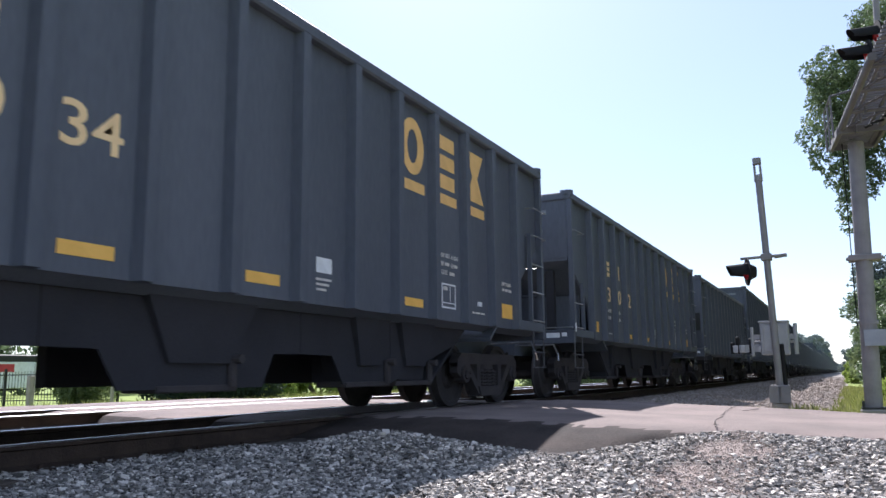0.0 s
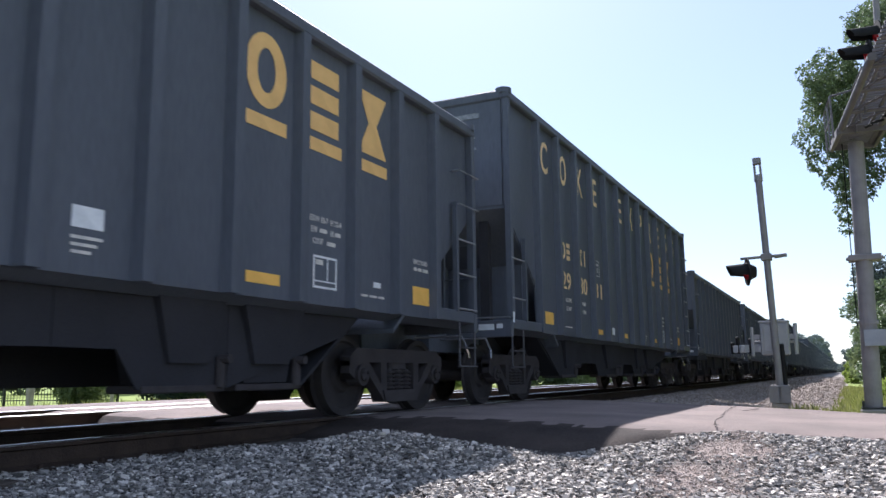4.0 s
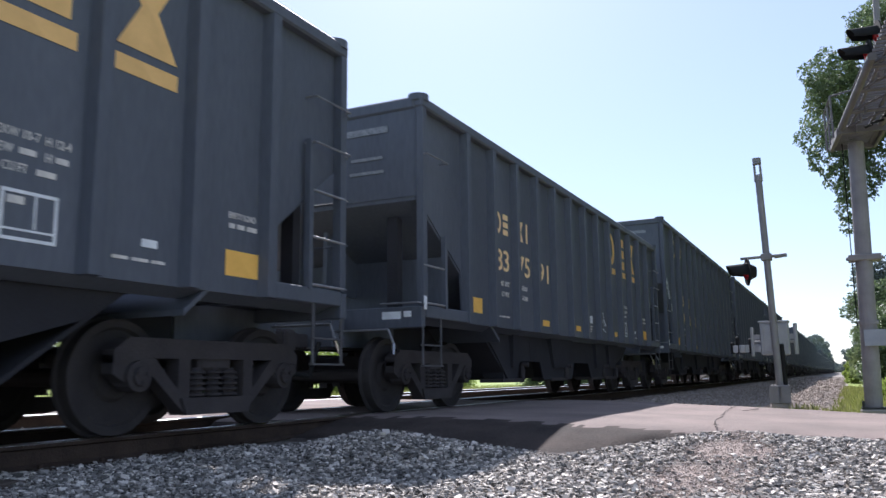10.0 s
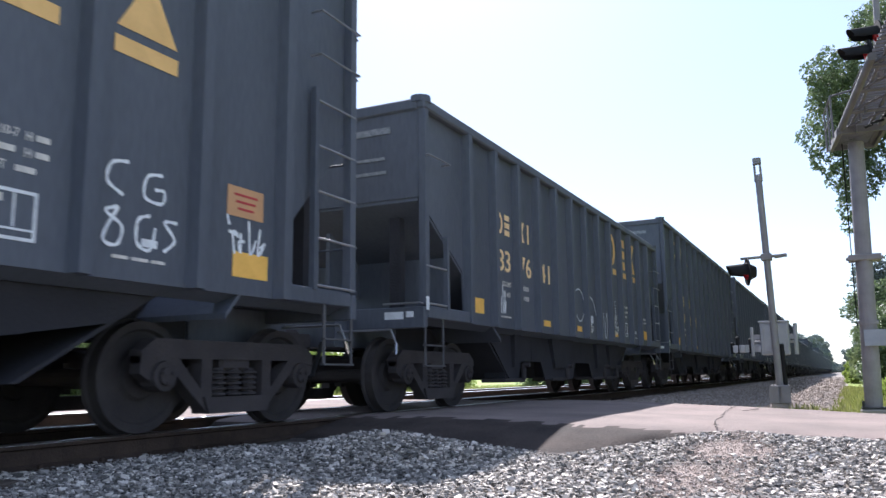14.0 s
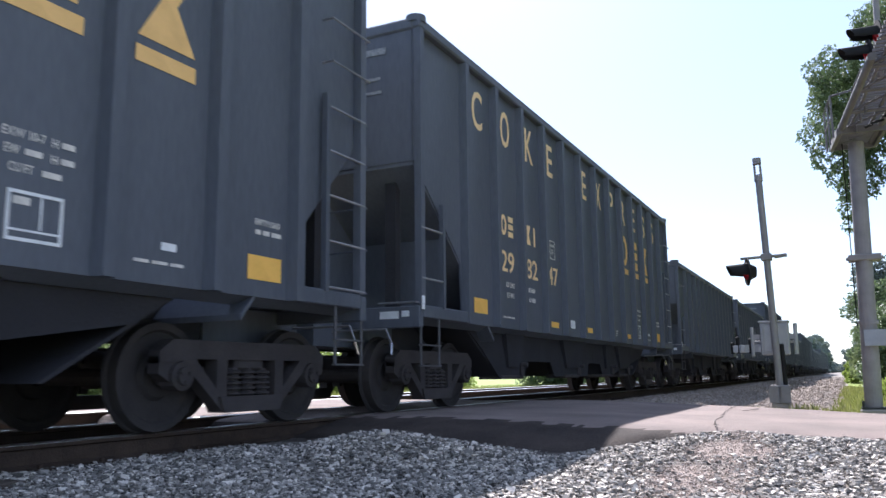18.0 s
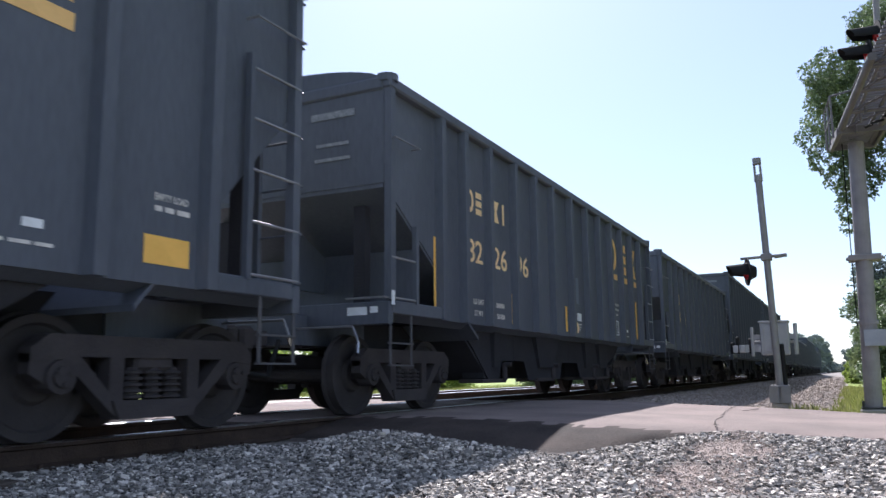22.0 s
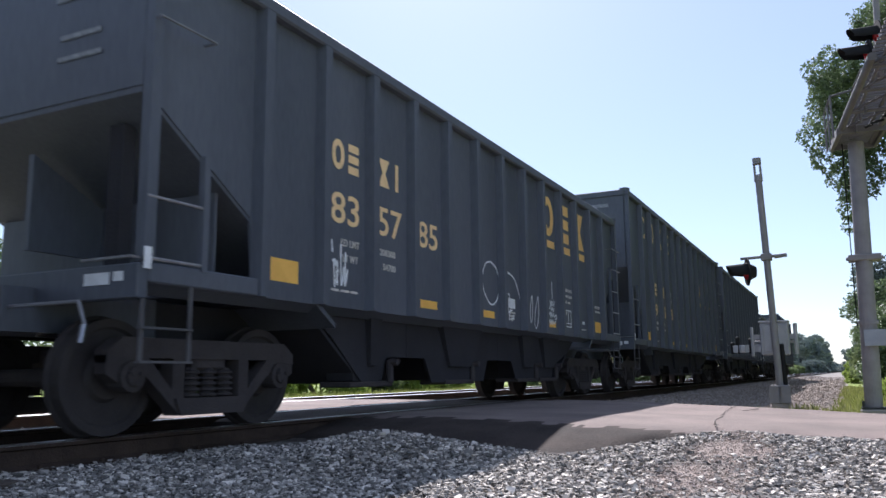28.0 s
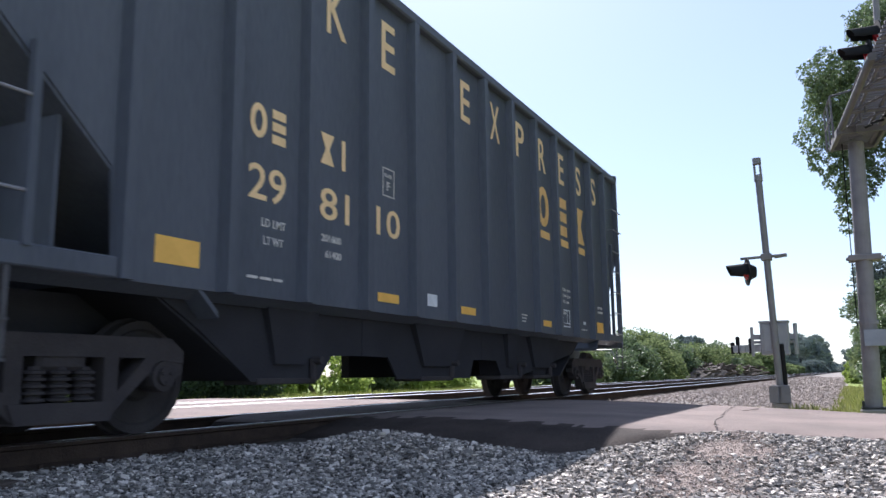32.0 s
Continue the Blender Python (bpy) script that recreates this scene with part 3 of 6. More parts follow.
def truck(car, y):
    """One bogie: bolster, two side frames with springs, four bearing caps and two wheelsets."""
    if not TRUCK_MESHES:
        bm = B()
        box(bm, -1.05, 1.05, -0.2, 0.2, 0.5, 0.72, 0.03)
        rod(bm, (0, 0, 0.7), (0, 0, 0.84), 0.2, 16)
        TRUCK_MESHES["bolster"] = mesh_of(bm, "bolster", M_TRUCK)
        TRUCK_MESHES["wheelset"] = wheelset_mesh()
        TRUCK_MESHES["spring"] = spring_mesh()
        cap = B()
        rod(cap, (0, 0, 0), (0.17, 0, 0), 0.12, 14)
        rod(cap, (0.17, 0, 0), (0.20, 0, 0), 0.075, 12)
        for i in range(3):
            a = i * 2.09 + 0.5
            rod(cap, (0.19, 0.05 * math.cos(a), 0.05 * math.sin(a)), (0.215, 0.05 * math.cos(a), 0.05 * math.sin(a)), 0.018, 6)
        TRUCK_MESHES["cap"] = mesh_of(cap, "bearing_cap", M_TRUCK)
        for s in (-1, 1):
            TRUCK_MESHES["frame", s] = side_frame_mesh(s)
        bm = B()
        for k in (-1, 1):
            bar(bm, (-0.8, k * 0.36, 0.42), (0.8, k * 0.36, 0.42), 0.06, 0.14)
            for s in (-1, 1):
                box(bm, s * 0.71, s * 0.83, k * 0.36 - 0.03, k * 0.36 + 0.05, 0.3, 0.55)
        TRUCK_MESHES["brake"] = mesh_of(bm, "brake_beam", M_TRUCK)
    t = part("truck", TRUCK_MESHES["bolster"], None, car, "dark cast-steel freight bogie")
    t.location = (0, y, 0)
    for s in (-1, 1):
        part("side_frame", TRUCK_MESHES["frame", s], None, t)
        for y2 in (-0.2, 0.0, 0.2) if s > 0 else ():
            part("spring", TRUCK_MESHES["spring"], None, t).location = (s * 1.0, y2, 0)
        for k in (-1, 1):
            c = part("bearing_cap", TRUCK_MESHES["cap"], None, t)
            c.matrix_basis = pose(s * 0.93, k * 0.89, WHEEL_R, 0, 0, 0 if s > 0 else 180)
    part("brake_beam", TRUCK_MESHES["brake"], None, t)
    for k in (-1, 1):
        w = part("wheelset", TRUCK_MESHES["wheelset"], None, t, "steel wheels on a turning axle")
        w.matrix_parent_inverse = Matrix.Translation((0, k * 0.89, WHEEL_R))
    return t


def hopper_car(kind):
    """An open-top hopper car with its underframe; the number lettering comes later."""
    length, top, cuts, ribs, pitch, shift = SPEC[kind]
    h = length / 2
    tall = kind == "B"
    car = thing("hopper_car", "dark slate steel open-top hopper car rolling along the track" if not tall else "tall dark slate steel coke hopper car rolling along the track",
                "railway car", "cars of the freight train")
    W, t = HALF_W, 0.03
    ins_a, ins_b = h - (ribs - 1) / 2 * pitch + shift - 0.04, h - (ribs - 1) / 2 * pitch - shift - 0.04      # where the cut-aways meet the sill
    knee = (1.81, 1.75) if not tall else (1.93, 1.80)
    z0 = SILL_LO + 0.004
    side = [(-h + ins_a, z0), (h - ins_b, z0), (h - ins_b + 0.06, knee[1]), (h - 0.02, cuts[1]), (h - 0.02, top - 0.08), (-h + 0.02, top - 0.08), (-h + 0.02, cuts[0]), (-h + ins_a - 0.06, knee[0])]
    for s in (-1, 1):
        part("side_sheet", prism(B(), side, s * (W - 0.095), s * (W - 0.095 - t)), M_CAR, car)
        bm = B()
        box(bm, s * (W - 0.12), s * (W + 0.005), -h, h, top - 0.14, top, 0.02)
        part("top_chord", bm, M_CAR, car)
        bm = B()
        sec = [(W - 0.30, SILL_LO - 0.06), (W - 0.27, SILL_LO - 0.06), (W - 0.13, SILL_LO), (W - 0.1, SILL_LO + 0.008), (W - 0.1, SILL_HI), (W - 0.30, SILL_HI)]
        hull(bm, [(s * x, -h + 0.09, z) for x, z in sec], [(s * x, h - 0.09, z) for x, z in sec])
        for y0, y1 in ((-h + 0.09, -h + ins_a - 0.03), (h - ins_b + 0.03, h - 0.09)):
            box(bm, s * (W - 0.101), s * (W - 0.006), y0, y1, SILL_LO, SILL_HI, 0.012)
        part("side_sill", bm, M_CAR, car)
    rib = B()
    poly = [(-0.078, 0), (-0.058, 0.108), (0.058, 0.108), (0.078, 0)]
    zt = top - 0.135 - SILL_LO - 0.002
    lo = [rib.verts.new((x, y, 0)) for y, x in poly]
    hi = [rib.verts.new((x, y, zt)) for y, x in poly]
    for i in range(4):
        j = (i + 1) % 4
        rib.faces.new((lo[i], lo[j], hi[j], hi[i]))
    rib.faces.new(lo)
    rib.faces.new(hi[::-1])
    rib_me = mesh_of(rib, "side_post", M_CAR)
    for s in (-1, 1):
        for k in range(ribs):
            y = (k - (ribs - 1) / 2) * pitch + shift
            r = part("side_post", rib_me, None, car)
            r.matrix_basis = pose(s * (W - 0.096), y, SILL_LO + 0.002, 0, 0, 0 if s > 0 else 180)
    for e in (-1, 1):
        cut_z = cuts[0] if e < 0 else cuts[1]
        reach = 0.33 if tall and e < 0 else 0.0      # a longer draft gear at this end
        # end sheet above, sloping floor below, platform and posts
        part("end_sheet", box(B(), -W + 0.11, W - 0.11, e * (h - 0.05), e * (h - 0.02), cut_z, top - 0.1), M_CAR, car)
        bm = B()
        box(bm, -W + 0.1, W - 0.1, e * (h - 0.12), e * (h + 0.012), top - 0.15, top, 0.02)
        for s in (-1, 1):
            rod(bm, (s * (W - 0.1), e * (h - 0.1), top - 0.05), (s * (W - 0.1), e * (h - 0.1), top + 0.035), 0.13, 12)
        part("end_chord", bm, M_CAR, car)
        slope_in = 0.03 + (cut_z - 0.95) * ((ins_a, ins_b)[e > 0] - 0.08) / (cut_z - knee[e > 0])     # in line with the cut-away edge
        bm = B()
        prism(bm, [(e * (h - 0.03), cut_z), (e * (h - 0.03), cut_z - 0.05), (e * (h - slope_in), 0.92), (e * (h - slope_in), 0.97)], -W + 0.11, W - 0.11)
        part("slope_sheet", bm, M_CAR, car)
        bm = B()
        box(bm, -W + 0.02, W - 0.02, e * (h - 0.6), e * (h - 0.01), SILL_LO + 0.02, SILL_LO + 0.09)
        part("end_platform", bm, M_CAR, car)
        part("end_beam", box(B(), -W + 0.01, W - 0.01, e * (h - 0.08), e * (h + 0.02), SILL_LO - 0.12, SILL_LO + 0.135, 0.01), M_CAR, car)
        part("draft_sill", box(B(), -0.45, 0.45, e * (h - 1.2), e * (h + 0.28 + reach), 0.80, SILL_LO + 0.015), M_CAR, car)
        zs = cut_z - 0.06 - (0.92 - 0.03) * (cut_z - 0.95) / (slope_in - 0.03)
        part("end_web", box(B(), -1.36, 1.36, e * (h - 0.95), e * (h - 0.92), SILL_LO, zs), M_CAR, car)
        bm = prism(B(), [(e * (h - 0.2), 1.5), (e * (h - 0.93), 1.5), (e * (h - 0.93), zs - 0.02), (e * (h - 0.2), cut_z - 0.3)], -0.03, 0.03)
        part("end_gusset", bm, M_CAR, car)
        for s in (-1, 1):
            bm = B()
            box(bm, s * (W - 0.09), s * W, e * (h - 0.07) - 0.05, e * (h - 0.07) + 0.05, SILL_HI, top - 0.14)
            part("corner_post", bm, M_CAR, car)
            bm = B()
            y2 = e * (h - (0.62 if e < 0 or not tall else 0.72))
            st = (2.58 if tall else 2.18) if e < 0 else cut_z + (0.1 if not tall else 0.3)
            box(bm, s * (W - 0.05), s * (W + 0.01), y2 - 0.03, y2 + 0.03, SILL_HI - 0.02, st)
            n = int((top - 1.3) / 0.457)
            high, rungs = [], []
            for k in range(n):
                z = 1.30 + 0.457 * k if e > 0 or not tall else 1.595 + 0.615 * k
                if z > st - 0.03:
                    high.append(z)
                    continue
                if s > 0:
                    rungs.append(rod(B(), (W - 0.01, e * (h - 0.03), z), (W - 0.01, y2 - e * 0.02, z), 0.014, 8))
            ladder = part("side_ladder", bm, M_CAR, car)
            for r in rungs:
                part("rung", r, M_RUNG, ladder, "worn steel rung")
            for z in () if s < 0 else high if e > 0 else high[2:3] if not tall else ():
                bm = B()
                rod(bm, (s * (W + 0.05), e * (h - 0.03), z), (s * (W + 0.05), y2, z), 0.012, 6)
                for yy in (e * (h - 0.04), y2):
                    rod(bm, (s * (W - 0.08), yy, z), (s * (W + 0.055), yy, z), 0.012, 5)
                part("grab_iron", bm, M_RUNG, car)
            bm = B()
            x2 = s * (W - 0.55)
            if e > 0:
                box(bm, x2 - 0.03, x2 + 0.03, e * (h + 0.02), e * (h + 0.07), SILL_HI, top - 0.3)
            for k in range(n) if e > 0 else (0,):
                z = 1.30 + 0.457 * k
                rod(bm, (s * (W - 0.04), e * (h + 0.06), z), (x2, e * (h + 0.06), z), 0.012, 6)
                rod(bm, (s * (W - 0.04), e * (h - 0.02), z), (s * (W - 0.04), e * (h + 0.065), z), 0.011, 5)
            part("end_ladder" if e > 0 else "end_grab_iron", bm, M_RUNG if e < 0 else M_CAR, car)
            bm = B()
            for yy in (e * (h - 0.05), e * (h - 0.52)):
                bar(bm, (s * (W - 0.03), yy, 0.55), (s * (W - 0.03), yy, SILL_LO + 0.01), 0.038, 0.014, up=(1, 0, 0))
            for z in (0.557, 0.80):
                bar(bm, (s * (W - 0.03), e * (h - 0.03), z), (s * (W - 0.03), e * (h - 0.54), z), 0.05, 0.018)
            part("sill_step", bm, M_GRIME, car)
            # plate struts that carry the slope sheet
            bm = B()
            box(bm, s * 0.95, s * 1.1, e * (h - 0.3), e * (h - 0.18), SILL_HI - 0.05, cut_z - 0.2)
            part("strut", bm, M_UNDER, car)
        bm = B()
        box(bm, -0.12, 0.12, e * (h + 0.3 + reach), e * (h + 0.62 + reach), 0.78, 0.96, 0.02)
        box(bm, -0.17, 0.17, e * (h + 0.58 + reach), e * (h + 0.80 + reach), 0.72, 1.0, 0.04)
        part("coupler", bm, M_TRUCK, car)
        bm = B()
        rod(bm, (0.35, e * (h + 0.4 + reach), 0.85), (0.32, e * (h + 0.55 + reach), 0.45), 0.028, 8)
        rod(bm, (0.32, e * (h + 0.55 + reach), 0.45), (0.1, e * (h + 0.74 + reach), 0.5), 0.028, 8)
        part("brake_hose", bm, M_BLACK, car)
        bm = B()
        rod(bm, (0.2, e * (h + 0.22), 0.98), (1.2, e * (h + 0.22), 0.98), 0.014, 6)
        rod(bm, (1.2, e * (h + 0.22), 0.98), (1.28, e * (h + 0.22), 0.80), 0.014, 6)
        part("uncoupling_lever", bm, M_RUNG, car, "bare steel uncoupling lever")
        bm = B()
        rod(bm, (1.27, e * (h + 0.22), 0.81), (1.29, e * (h + 0.26), 0.68), 0.026, 8)
        part("lever_handle", bm, M_TREAD, car, "bright worn lever handle")
    bm = B()
    loop = [(-0.42, 0.78), (-0.22, 0.78), (-0.22, 1.08), (0.22, 1.08), (0.22, 0.78), (0.42, 0.78), (0.42, 1.125), (-0.42, 1.125)]
    ra, rb = [bm.verts.new((x, -h + 0.2, z)) for x, z in loop], [bm.verts.new((x, h - 0.2, z)) for x, z in loop]
    for i in range(8):
        bm.faces.new((ra[i], ra[(i + 1) % 8], rb[(i + 1) % 8], rb[i]))
    bm.faces.new(ra)
    bm.faces.new(rb[::-1])
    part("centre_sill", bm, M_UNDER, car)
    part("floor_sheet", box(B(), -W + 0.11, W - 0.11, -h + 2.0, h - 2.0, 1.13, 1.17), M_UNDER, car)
    # four hopper bays, with a gap in the middle of the car
    lo = 0.355 if not tall else 0.405
    bays = (-1.5, -0.5, 0.5, 1.5)
    span = 2.22 if not tall else 2.1
    end_lo, end_hi, move = 3.45, (2.3 if not tall else 2.15), (0.0 if not tall else 0.165)
    for k in bays:
        first, last = k == bays[0], k == bays[-1]
        ga = 0.75 if k == 0.5 else 0.004 if k == 1.5 else (0.78 if tall else 0.66)
        gb = (0.56 if not tall else 0.42) if k == -0.5 else 0.004 if k == 0.5 else (0.80 if tall else 0.65)
        mid_y, head_y = (0.5, -2.35) if not tall else (0.535, -2.715)
        ya = (mid_y if k == 0.5 else head_y if k == -0.5 else k * span - span / 2 - move) + 0.004
        yb = (mid_y if k == -0.5 else head_y if k == -1.5 else k * span + span / 2 - move) - 0.004
        open_a, open_b = ga > 0.3 and not first, gb > 0.3 and not last
        la = (-h + end_hi - 2 * move, -h + end_hi - 2 * move + (end_lo - end_hi) * 0.48, -h + end_lo - 2 * move, -h + end_lo - 2 * move) if first else (ya, ya + (ga * 0.72 if open_a else 0), ya + ga, ya)
        lb = (h - end_hi, h - end_hi - (end_lo - end_hi) * 0.48, h - end_lo, h - end_lo) if last else (yb, yb - (gb * 0.72 if open_b else 0), yb - gb, yb)
        c, wide = (la[2] + lb[2]) / 2, lb[2] - la[2]
        bm = prism(B(), [(la[0], 1.18), (la[1] if first else la[0], 0.84), (lb[1] if last else lb[0], 0.84), (lb[0], 1.18)], -1.2, 1.2)
        for s in (1,):
            prism(bm, [(c - 0.42, 0.838), (c - 0.3, lo + 0.04), (c + 0.3, lo + 0.04), (c + 0.42, 0.838)], s * 0.85, s * 1.195)
        if first:
            prism(bm, [(la[0], 1.17), (la[2], lo + 0.01), (la[2] + 0.06, lo + 0.01), (la[0] + 0.06, 1.17)], -1.2, 1.2)
        if last:
            prism(bm, [(lb[0], 1.17), (lb[0] - 0.06, 1.17), (lb[2] - 0.06, lo + 0.01), (lb[2], lo + 0.01)], -1.2, 1.2)
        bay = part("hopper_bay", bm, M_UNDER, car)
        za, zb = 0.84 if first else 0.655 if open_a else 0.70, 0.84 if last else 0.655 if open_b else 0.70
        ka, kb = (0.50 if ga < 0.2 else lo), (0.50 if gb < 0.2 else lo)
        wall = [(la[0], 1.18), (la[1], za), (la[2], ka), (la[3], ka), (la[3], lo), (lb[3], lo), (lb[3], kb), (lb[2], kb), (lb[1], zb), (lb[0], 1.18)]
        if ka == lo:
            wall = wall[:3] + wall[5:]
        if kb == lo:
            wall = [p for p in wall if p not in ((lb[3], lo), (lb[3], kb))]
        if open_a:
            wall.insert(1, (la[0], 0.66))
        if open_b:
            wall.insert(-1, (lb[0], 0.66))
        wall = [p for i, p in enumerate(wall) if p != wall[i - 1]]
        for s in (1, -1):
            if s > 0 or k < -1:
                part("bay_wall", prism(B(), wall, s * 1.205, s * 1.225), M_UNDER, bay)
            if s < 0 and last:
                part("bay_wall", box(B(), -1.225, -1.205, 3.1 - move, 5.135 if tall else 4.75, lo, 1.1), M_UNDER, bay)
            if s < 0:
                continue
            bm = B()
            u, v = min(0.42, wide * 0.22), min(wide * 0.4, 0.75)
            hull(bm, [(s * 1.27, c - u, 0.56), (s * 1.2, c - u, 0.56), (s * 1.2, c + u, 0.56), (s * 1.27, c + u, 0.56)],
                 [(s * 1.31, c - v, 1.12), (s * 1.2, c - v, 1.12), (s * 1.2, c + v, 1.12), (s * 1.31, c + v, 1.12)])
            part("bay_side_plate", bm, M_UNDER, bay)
        if k == 0.5:
            part("door_beam", box(B(), -0.06, 0.06, *((-1.4, 2.3) if not tall else (-1.2, 2.4)), lo + 0.02, 0.78), M_UNDER, bay)
        bm = B()
        box(bm, 0.85, 1.25, c - 0.45, c + 0.45, lo - 0.03, lo + 0.03, 0.01)
        rod(bm, (1.25, c + 0.38, lo + 0.01), (1.25, c + 0.38, 0.62), 0.045, 8)
        rod(bm, (1.25, c + 0.38, 0.6), (1.36, c + 0.38, 0.6), 0.04, 8)
        part("bay_door", bm, M_TRUCK, bay)
    # air tank and valve at the tail end
    bm = B()
    rod(bm, (-0.6, h - 0.75, 1.42), (0.3, h - 0.75, 1.42), 0.19, 14)
    rod(bm, (0.5, h - 0.65, 1.45), (0.8, h - 0.65, 1.45), 0.12, 10)
    part("air_tank", bm, M_UNDER, car)
    bm = B()
    rod(bm, (-0.75, h + 0.02, 2.2), (-0.75, h + 0.1, 2.2), 0.28, 16)
    part("brake_wheel", bm, M_UNDER, car)
    for y in (h - (1.28 if not tall else 1.2), -h + (1.28 if not tall else 1.33)):
        truck(car, y)
    return car


def dress(car, kind, groups, graffiti, seed):
    """The painted marks of one car on the side that faces the crossing."""
    length, top, cuts, ribs, pitch, shift = SPEC[kind]
    h = length / 2
    X = HALF_W - 0.093
    off = lambda o: h - o                      # distance from the tail end to the car's own axis
    mid = lambda i: ((i + 0.5) - (ribs - 1) / 2) * pitch + shift    # the middle of panel i, counted from the head end
    dy, zm, zw = (-0.24, 2.85, 1.45) if kind == "C" else (0.0, 2.71, 1.80)
    for i, g in enumerate(groups):
        put("car_number", letters(g, 0.52, 0.325, M_CREAM), car, X, mid(i + 1) + dy, 2.15)
    for i, (w1, w2) in enumerate(((0, 1), (2, 3))):
        for s, k in ((-1, w1), (1, w2)):
            put("emblem", emblem(k, 0.23, 0.32, M_CREAM), car, X, mid(i + 1) + dy + s * 0.145, zm)
    weights = WEIGHTS.get(groups[1] + groups[2], ("208300", "54700") if kind == "A" else ("201600", "61400"))
    for text, w, y, z in (("LD LMT", 0.34, mid(1) + 0.1, zw), ("LT WT", 0.28, mid(1) + 0.1, zw - 0.16), (weights[0], 0.34, mid(2) - 0.06, zw), (weights[1], 0.28, mid(2) - 0.02, zw - 0.16)):
        tagged(put("weight_line", letters(text, w, 0.075, M_GREYTXT), car, X, y + dy, z), kind="stuff")
    for y2, w2 in ((-0.18, 0.14), (0.0, 0.15), (0.17, 0.13)) if kind != "C" else ():
        put("notice_line", plate(w2, 0.024, M_GREYTXT), car, X, mid(1) + y2, 1.30)
    # the company's mark and the bars under it
    zc = {"A": 3.17, "B": 3.30, "C": 3.06}[kind]
    first = ribs - (4 if kind == "C" else 5)
    for i, k in ((first, 0), (first + 1, 1), (first + 2, 2)):
        put("emblem", emblem(k, 0.58, 0.71, M_OCHRE), car, X, mid(i) - 0.02, zc + 0.035)
        put("emblem_bar", plate(0.61, 0.13, M_OCHRE), car, X, mid(i) - 0.02, zc - 0.46)
    if kind == "B":
        for i, c in enumerate("COKE EXPRESS"):
            if c != " ":
                put("letter", letters(c, 0.36 if c != "E" else 0.3, 0.58, M_CREAM), car, X, mid(i), 4.25)
        put("plate_mark_frame", frame_plate(0.26, 0.33, M_GREYTXT, 0.012), car, X, mid(3), 2.62)
        put("plate_mark", letters("F", 0.07, 0.1, M_GREYTXT), car, X, mid(3), 2.58)
        put("plate_mark", letters("PLATE", 0.16, 0.04, M_GREYTXT), car, X, mid(3), 2.70)
    # conspicuity patches
    if kind == "C":
        for o in (9.67, 7.03):
            put("reflective_strip", plate(0.10, 0.46, M_YEL), car, X, off(o), 1.44)
        put("reflective_strip", plate(0.11, 0.9, M_YEL), car, X, off(12.27), 1.72)
        put("round_badge", mesh_of(rod(B(), (0, 0, 0), (0.004, 0, 0), 0.105, 20), "round_badge", M_CREAM), car, X, off(6.37), 1.31, "small round cream badge")
        put("faded_patch", plate(0.36, 0.5, M_PATCH), car, X, off(6.4), 2.02, "faded repainted patch")
        put("reflective_strip", plate(0.11, 0.9, M_YEL), car, X, off(1.5), 1.72)
    else:
        put("reflective_patch", plate(0.46, 0.21, M_YEL), car, X, mid(0) - (0.1 if kind == "A" else -0.02), 1.40)
        for i in (3, 5, ribs - 5):
            put("reflective_patch", plate(0.46, 0.10, M_YEL), car, X, mid(i), 1.30)
        put("reflective_patch", plate(0.45, 0.215, M_YEL), car, X, mid(ribs - 2) + (0.20 if kind == "A" else 0.14), 1.385)
    put("notice_plate", plate(0.26, 0.15, M_WHITE), car, X, mid(4 if kind == "B" else 6), 1.52 if kind != "B" else 1.36)
    for k in range(3):
        put("notice_line", plate(0.26 - 0.05 * k, 0.022, M_GREYTXT), car, X, mid(7 if kind == "B" else 6) - 0.02 * k, 1.38 - 0.05 * k)
    c4 = mid(ribs - 4)
    tagged(put("size_line", letters("EXW 10-7", 0.30, 0.06, M_GREYTXT), car, X, c4 - 0.09, 1.97), kind="stuff")
    tagged(put("size_line", letters("H 12-4" if kind == "A" else "H", 0.19 if kind == "A" else 0.045, 0.06, M_GREYTXT), car, X, c4 + (0.2 if kind == "A" else 0.13), 1.965), kind="stuff")
    tagged(put("size_line", letters("EW", 0.10, 0.06, M_GREYTXT), car, X, c4 - 0.17, 1.86), kind="stuff")
    tagged(put("size_line", letters("H", 0.045, 0.06, M_GREYTXT), car, X, c4 + 0.13, 1.855), kind="stuff")
    tagged(put("size_line", letters("CU FT", 0.17, 0.06, M_GREYTXT), car, X, c4 - 0.10, 1.75), kind="stuff")
    for y2, z2, w2 in ((-0.02, 1.86, 0.12), (0.23, 1.855, 0.10), (0.12, 1.745, 0.14)) + (((0.23, 1.965, 0.10),) if kind != "A" else ()):
        put("notice_line", plate(w2, 0.04, M_GREYTXT), car, X, c4 + y2, z2)
    put("test_box", frame_plate(0.40, 0.32, M_WHITE, 0.022), car, X, mid(ribs - 4) + 0.02, 1.45)
    put("test_box_bar", plate(0.014, 0.22, M_WHITE), car, X, mid(ribs - 4) + 0.06, 1.485)
    put("test_box_bar", plate(0.36, 0.014, M_WHITE), car, X, mid(ribs - 4) + 0.02, 1.36)
    put("test_box_bar", plate(0.12, 0.05, M_GREYTXT), car, X, mid(ribs - 4) - 0.08, 1.545)
    put("notice_plate", plate(0.15, 0.06, M_WHITE), car, X, mid(ribs - 3) + 0.08, 1.42)
